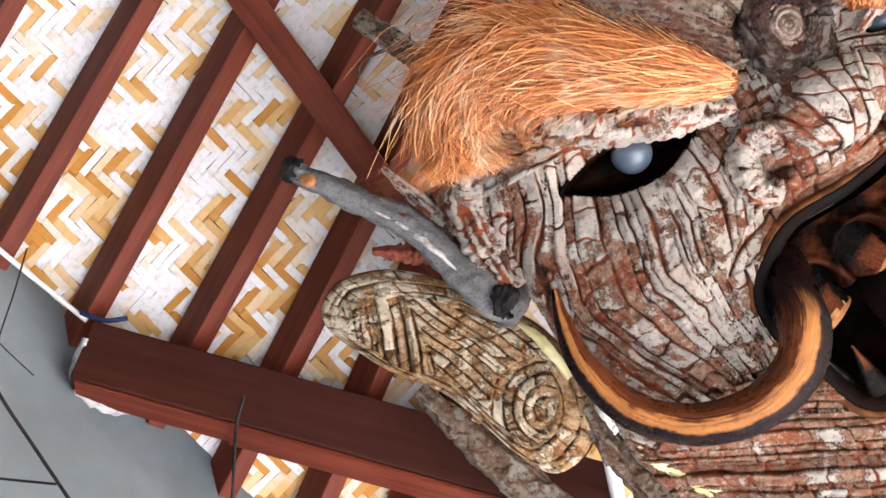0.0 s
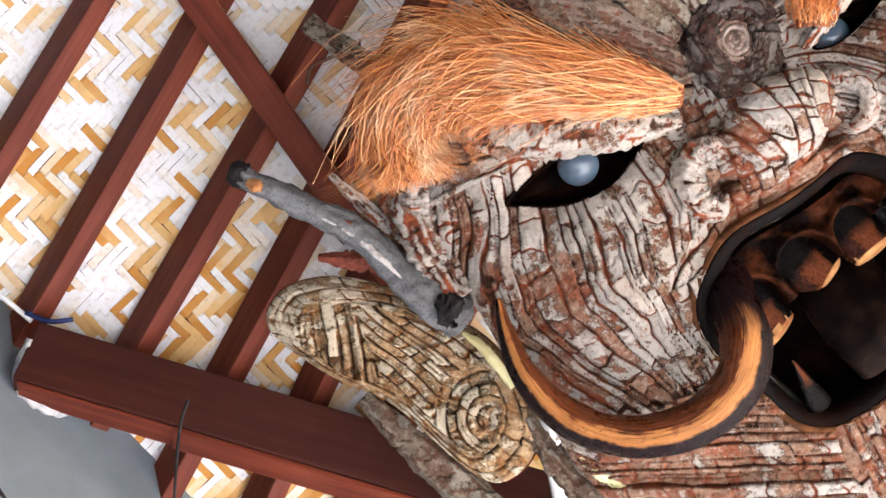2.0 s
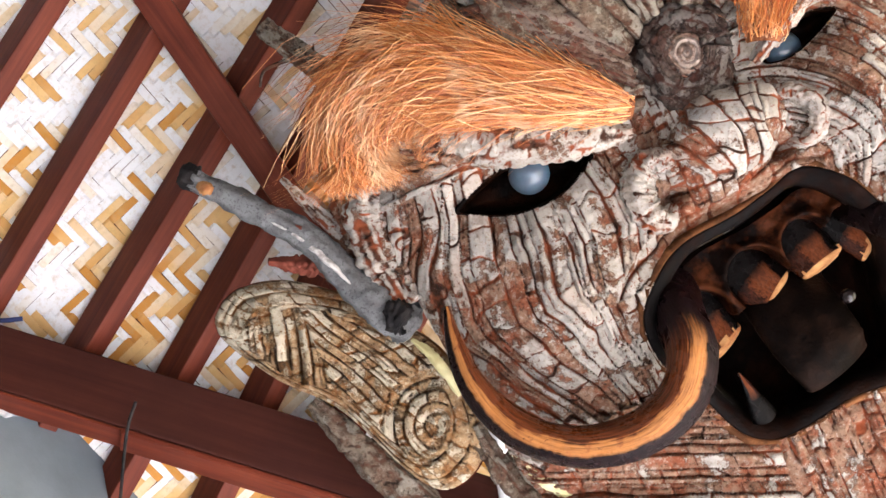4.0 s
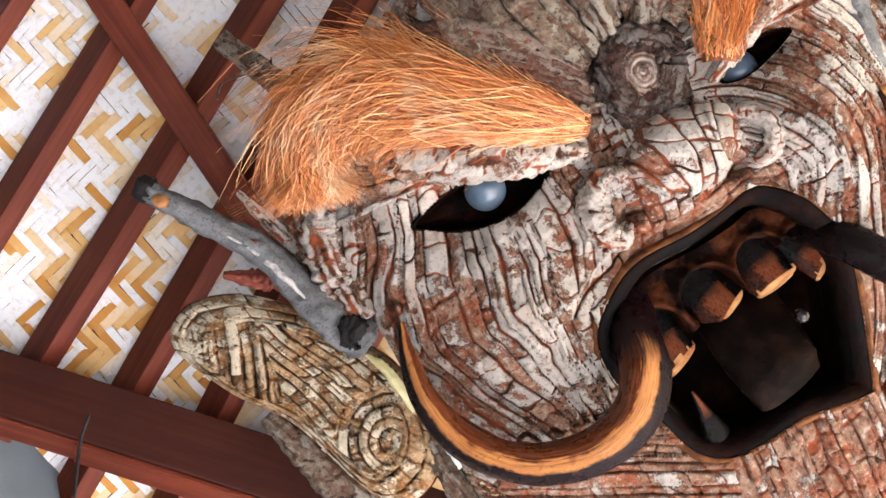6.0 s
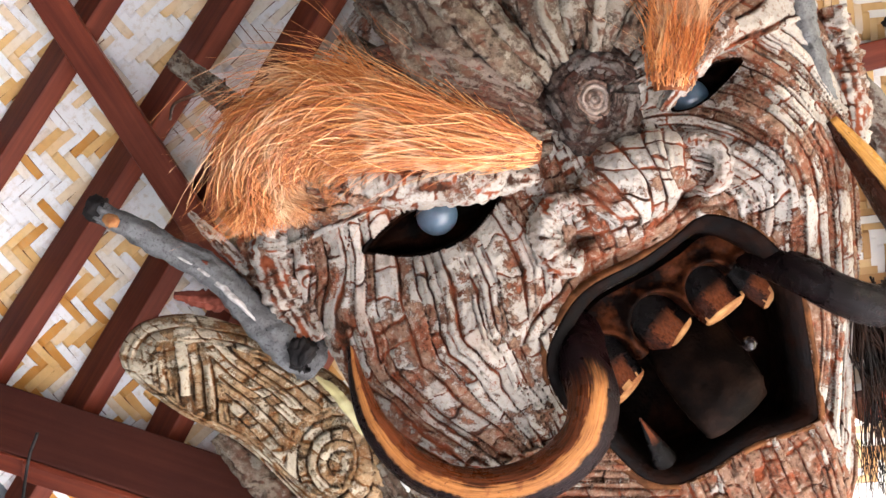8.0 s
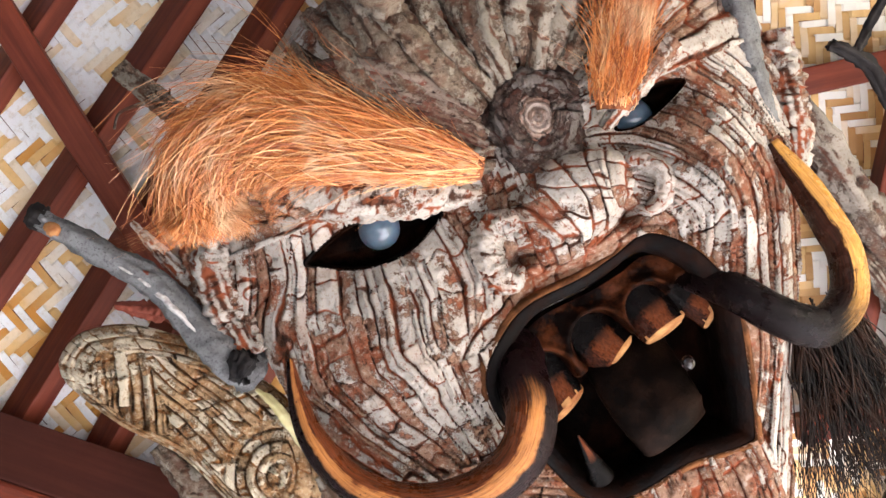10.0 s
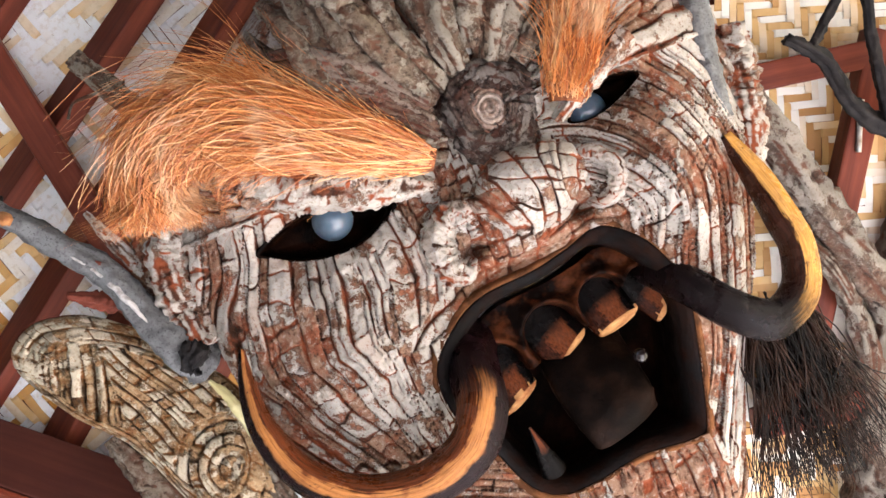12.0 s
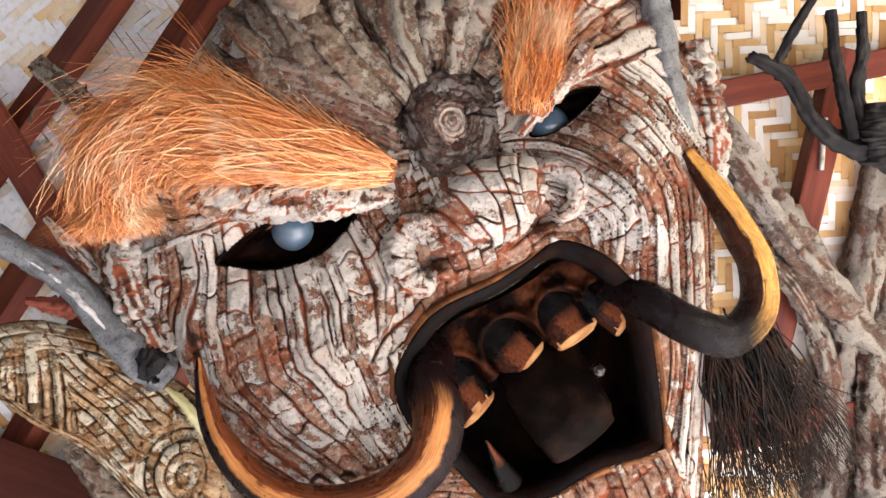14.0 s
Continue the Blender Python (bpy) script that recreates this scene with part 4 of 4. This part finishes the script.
# the nose: a bark-covered bulb that overhangs the lip
def nose_bulb(cx, cy, rx, ry, base, rz):
    n, m = 200, 60
    az = np.linspace(0, 2 * math.pi, n + 1)[:, None]
    f = np.linspace(1.0, 0.01, m)[None, :]
    lob = 1 + 0.05 * np.sin(3 * az + 0.6) + 0.10 * np.clip(np.sin(az - 0.35), 0, 1)
    U, V = cx + rx * f * np.cos(az) * lob, cy + ry * f * np.sin(az) * lob
    Wd = base + rz * np.sqrt(np.clip(1 - f ** 2.4, 0, 1)) + 0 * U
    x, y = (U - cx) / rx, (V - cy) / ry
    kk, add, tone = bark(U, V, np.full(U.shape, 2), x * (3.0 - 1.1 * y) + 0.8 * vnoise(U, V, 26, 44) + 30, V + 0.4 * U, 0.006, 0.075)
    tone[..., 2] = np.clip(tone[..., 2] + 0.14, 0, 1)
    group = new("nose")
    group.parent = mask
    nf = np.sqrt(np.clip(1 - f ** 2, 0.05, 1))
    strips("bark_strip", U + add * x * (1 - nf), V + add * y * (1 - nf), Wd + add * nf, np.ones(U.shape, bool), kk, tone, BARK, group)


nose_bulb(0.073, 0.084, 0.084, 0.060, 0.004, 0.092)

# nostril wings curled back on themselves
for pts in ([(-0.010, 0.088), (-0.045, 0.092), (-0.074, 0.066), (-0.074, 0.030), (-0.052, 0.008), (-0.034, 0.020)], [(0.140, 0.100), (0.170, 0.098), (0.190, 0.072), (0.182, 0.042), (0.160, 0.028), (0.146, 0.036)]):
    lift = (0.006, 0.008, 0.008, 0.007, 0.004, -0.004)
    root("nostril_wing", [(x, y, float(relief(x, y)) + dz) for (x, y), dz in zip(pts, lift)], [c * (1.0 if pts[0][0] < 0 else 0.62) for c in (0.012, 0.018, 0.018, 0.017, 0.012, 0.006)], mask, BARK, 31, "", 50, 20, 0.25, 5, 0.08)

# branches fixed round the head
def branch(name, m, label, pieces, material, category="branch", rough=0.12):
    """A branch: a thing whose limbs are parts, each a list of (x, y, z, radius)."""
    group = thing(name, m, label, category)
    for k, (part_name, pts) in enumerate(pieces):
        root(part_name, [p[:3] for p in pts], [p[3] for p in pts], group, material, 100 + 7 * k + len(label), "", 36, 14, rough, 7, -0.16 if material is BARK_ROOT else -0.04)
    return group


stick = branch("grey_stick", MASK, "bent grey stick with a charred tip beside the mask", [("stem", [(-0.633, 0.353, -0.085, 0.016), (-0.573, 0.277, -0.08, 0.018), (-0.517, 0.205, -0.075, 0.021), (-0.490, 0.127, -0.065, 0.023), (-0.463, 0.067, -0.060, 0.027), (-0.440, 0.030, -0.080, 0.030)])], GREYSTICK)
root("charred_tip", [(-0.646, 0.366, -0.086), (-0.640, 0.360, -0.085), (-0.629, 0.349, -0.085)], [0.012, 0.0155, 0.0158], stick, TWIG, 3, "charred end", 10, 14)
root("bare_patch", [(-0.628, 0.341, -0.072), (-0.620, 0.332, -0.071), (-0.612, 0.323, -0.071)], [0.006, 0.010, 0.006], stick, CUT_WOOD, 4, "bare orange wood", 12, 10, 0.2)
root("scar", [(-0.566, 0.264, -0.065), (-0.528, 0.211, -0.058), (-0.503, 0.160, -0.048), (-0.486, 0.112, -0.042)], [0.0015, 0.0035, 0.005, 0.002], stick, SPLIT, 5, "pale strip where the bark has split", 30, 8, 0.3)
root("bare_chip", [(-0.527, 0.228, -0.058), (-0.521, 0.219, -0.057), (-0.515, 0.211, -0.057)], [0.002, 0.005, 0.002], stick, RED_WOOD, 9, "small chip of bare red wood", 10, 8, 0.2)
root("knot", [(-0.452, 0.052, -0.045), (-0.440, 0.045, -0.036), (-0.436, 0.040, -0.034)], [0.024, 0.022, 0.012], stick, TWIG, 6, "dark charred knot", 12, 14, 0.25)
branch("wood_shard", MASK, "splintered shard of dry red wood behind the stick", [("splinter", [(-0.590, 0.198, -0.11, 0.004), (-0.545, 0.172, -0.11, 0.013), (-0.503, 0.144, -0.11, 0.014), (-0.436, 0.100, -0.10, 0.015)])], RED_WOOD, "wood shard", 0.3)
branch("broken_twig", MASK, "short broken brown twig above the eyebrow", [("stem", [(-0.450, 0.513, -0.12, 0.013), (-0.419, 0.452, -0.11, 0.014), (-0.385, 0.385, -0.09, 0.018)]), ("side_twig", [(-0.491, 0.435, -0.12, 0.0012), (-0.473, 0.454, -0.12, 0.0016), (-0.428, 0.451, -0.11, 0.003)]), ("side_twig", [(-0.392, 0.455, -0.10, 0.0015), (-0.400, 0.442, -0.10, 0.003), (-0.408, 0.430, -0.10, 0.004)])], BARK_ROOT)
branch("bark_splinter", MASK, "thin pale bark splinter behind the temple", [("splinter", [(-0.520, 0.300, -0.11, 0.003), (-0.492, 0.225, -0.11, 0.010), (-0.458, 0.140, -0.10, 0.013)])], BARK, "bark strip")
branch("bark_sheath", MASK, "rough upright bark sheath at the temple", [("slab", [(-0.405, 0.245, -0.07, 0.022), (-0.432, 0.190, -0.07, 0.026), (-0.438, 0.120, -0.07, 0.025), (-0.430, 0.055, -0.06, 0.018)]), ("slab", [(-0.450, 0.245, -0.10, 0.012), (-0.462, 0.190, -0.10, 0.014), (-0.455, 0.100, -0.09, 0.012)])], BARK, "bark strip", 0.25)
for pts, lab in (([(-0.448, 0.008, -0.09, 0.002), (-0.430, -0.030, -0.085, 0.007), (-0.418, -0.095, -0.085, 0.005)], "pale dry leaf strip between ear and cheek"), ([(-0.390, -0.200, -0.10, 0.004), (-0.363, -0.252, -0.10, 0.012), (-0.337, -0.295, -0.10, 0.015), (-0.290, -0.360, -0.10, 0.016)], "pale yellow leaf strip below the jaw")):
    branch("leaf_strip", MASK, lab, [("blade", pts)], LEAF, "dry leaf", 0.2)
branch("bark_flap", MASK, "dark mossy bark flap hanging behind the ear", [("slab", [(-0.635, -0.02, -0.23, 0.008), (-0.608, -0.099, -0.23, 0.020), (-0.575, -0.185, -0.23, 0.027), (-0.53, -0.30, -0.23, 0.030)])], BARK_ROOT, "bark strip", 0.08)
branch("bark_strip", MASK, "dark bark slats below the ear", [("slab", [(-0.425, -0.150, -0.14, 0.012), (-0.408, -0.248, -0.14, 0.018), (-0.388, -0.330, -0.14, 0.022)]), ("slab", [(-0.395, -0.21, -0.15, 0.012), (-0.37, -0.30, -0.15, 0.02), (-0.34, -0.40, -0.15, 0.02)])], BARK_ROOT, "bark strip", 0.08)
branch("forked_limb", MASK, "thick weathered bark-covered limb that forks beside the face", [("limb", [(0.425, 0.150, -0.11, 0.022), (0.465, 0.010, -0.15, 0.030), (0.513, -0.128, -0.21, 0.034), (0.561, -0.274, -0.28, 0.034), (0.607, -0.365, -0.34, 0.034), (0.66, -0.46, -0.38, 0.034)]),
       ("limb", [(0.40, -0.66, -0.34, 0.045), (0.455, -0.57, -0.34, 0.042), (0.525, -0.433, -0.35, 0.036), (0.600, -0.320, -0.35, 0.034), (0.684, -0.195, -0.36, 0.034), (0.76, -0.09, -0.36, 0.034)]),
       ("limb", [(0.47, -0.68, -0.30, 0.045), (0.505, -0.598, -0.31, 0.042), (0.571, -0.446, -0.33, 0.036), (0.65, -0.32, -0.36, 0.03), (0.72, -0.22, -0.37, 0.026)]),
       ("thin_limb", [(0.445, -0.130, -0.21, 0.014), (0.500, -0.240, -0.25, 0.015), (0.518, -0.371, -0.31, 0.017), (0.480, -0.476, -0.32, 0.018), (0.42, -0.60, -0.33, 0.02)])], BARK_LIMB, "branch", 0.16)
branch("black_branch", MASK, "thin blackened branch with upright twigs", [("stem", [(0.545, 0.140, -0.17, 0.008), (0.592, 0.083, -0.18, 0.011), (0.606, 0.013, -0.19, 0.013), (0.637, -0.036, -0.20, 0.015), (0.690, -0.080, -0.20, 0.02), (0.73, -0.11, -0.20, 0.022)]), ("twig", [(0.70, 0.16, -0.20, 0.007), (0.681, 0.097, -0.20, 0.008), (0.671, 0.035, -0.20, 0.009), (0.657, -0.040, -0.20, 0.01)]),
       ("twig", [(0.745, 0.14, -0.2, 0.007), (0.723, 0.081, -0.20, 0.008), (0.692, 0.027, -0.20, 0.009), (0.680, -0.060, -0.20, 0.01)]), ("twig", [(0.70, 0.20, -0.20, 0.006), (0.618, 0.140, -0.19, 0.007), (0.579, 0.110, -0.18, 0.007)]), ("burl", [(0.712, 0.0, -0.2, 0.02), (0.700, -0.04, -0.2, 0.032), (0.682, -0.09, -0.2, 0.026)])], TWIG)
branch("grey_prop", MASK, "smooth grey stick behind the upright eyebrow", [("stem", [(0.44, 0.34, -0.08, 0.018), (0.413, 0.264, -0.07, 0.018), (0.393, 0.184, -0.06, 0.018), (0.380, 0.118, -0.05, 0.017), (0.374, 0.070, -0.055, 0.014)])], GREYSTICK)
branch("bark_slab", MASK, "cracked pale bark slab beside the cheek", [("slab", [(0.455, 0.190, -0.10, 0.022), (0.440, 0.120, -0.10, 0.026), (0.428, 0.060, -0.10, 0.025), (0.405, -0.02, -0.11, 0.016)])], BARK, "bark strip", 0.3)

# black palm-root hair under the tusk
rnd = random.Random(8)
verts, faces = [], []
for i in range(320):
    a = rnd.random()
    x0, y0 = 0.295 + 0.10 * a + rnd.gauss(0, 0.006), -0.205 - 0.03 * a + rnd.gauss(0, 0.012)
    z0 = -0.075 + rnd.uniform(-0.04, 0.02)
    x1, y1 = 0.245 + 0.18 * a + rnd.gauss(0, 0.045), -0.50 + 0.03 * rnd.random()
    ctrl = [(x0, y0, z0)]
    for k in (1, 2, 3, 4):
        f = k / 4
        ctrl.append((x0 + (x1 - x0) * f + rnd.gauss(0, 0.009), y0 + (y1 - y0) * f + rnd.gauss(0, 0.006), z0 - 0.03 * f + rnd.gauss(0, 0.008)))
    vv, ff, gg = tube(spline(ctrl, 14), np.linspace(rnd.uniform(0.0008, 0.0021), 0.0005, 14), 4)
    n0 = len(verts)
    verts += [tuple(q) for q in vv]
    faces += [tuple(n0 + q for q in f_) for f_ in ff]
hair = mesh_object("root_hair", verts, faces, HAIR, mask, "tangle of black palm-root hair")
tagged(hair, kind="stuff")

# mortar smeared where the beam enters the wall
vv, ff, gg = tube(spline([(-0.338, 0.142, 0.13), (-0.385, 0.130, 0.14), (-0.416, 0.108, 0.14), (-0.423, 0.060, 0.135), (-0.412, 0.020, 0.12)], 30), 0.004 + 0.006 * np.sin(np.linspace(0.2, 3.0, 30)), 12, 0.5, 9, flat=0.5)
patch_ob = mesh_object("mortar_patch", vv, ff, MORTAR)
patch_ob.matrix_world = ROOF
tagged(patch_ob, "rough white mortar smeared where the beam meets the wall", "mortar")

# thin twigs before the wall, cord, tie and pipe
def wire(name, label, pts, radius, material, category, m=ROOF):
    vv, ff, gg = tube(spline(pts, 24), np.full(24, radius), 8)
    ob = mesh_object(name, vv, ff, material)
    ob.matrix_world = m
    return tagged(ob, label, category)


wire("bare_twig", "thin bare dark twig before the plaster wall", [(-0.33, 0.21, 0.5), (-0.376, 0.141, 0.5), (-0.416, 0.065, 0.5), (-0.470, -0.04, 0.5)], 0.0028, TWIG, "twig")
wire("bare_twig", "thin dark side twig before the plaster wall", [(-0.50, 0.13, 0.5), (-0.480, 0.085, 0.5), (-0.447, 0.012, 0.5)], 0.0018, TWIG, "twig")
wire("bare_twig", "thin dark upright twig before the plaster wall", [(-0.34, 0.17, 0.5), (-0.299, 0.182, 0.5), (-0.241, 0.192, 0.5), (-0.176, 0.206, 0.5)], 0.0013, TWIG, "twig")
wire("bare_twig", "thin dark slanting twig before the plaster wall", [(-0.30, 0.20, 0.5), (-0.312, 0.176, 0.5), (-0.328, 0.113, 0.5)], 0.001, TWIG, "twig")
wire("hanging_root", "thin dark root hanging before the beam", [(-0.263, -0.140, 0.25), (-0.316, -0.155, 0.25), (-0.43, -0.21, 0.25)], 0.0028, TWIG, "twig")
wire("cord", "pale cord along the top of the wall", [(-0.27, 0.46, 0.07), (-0.294, 0.354, 0.07), (-0.311, 0.257, 0.07), (-0.326, 0.165, 0.07)], 0.0045, PIPE, "cord")
wire("cord_tie", "dark blue tie at the end of the cord", [(-0.318, 0.180, 0.075), (-0.309, 0.138, 0.08), (-0.287, 0.106, 0.075)], 0.0042, BLUE, "cord")
wire("drain_pipe", "white plastic pipe below the mask", [(-0.405, -0.19, -0.35), (-0.423, -0.252, -0.35), (-0.444, -0.325, -0.35), (-0.50, -0.52, -0.35)], 0.012, PIPE, "pipe", MASK)
wire("metal_strap", "small grey metal strap on the rafter", [(0.985, -1.052, 0.195), (0.95, -1.073, 0.195), (0.913, -1.097, 0.195)], 0.005, STRAP, "strap")
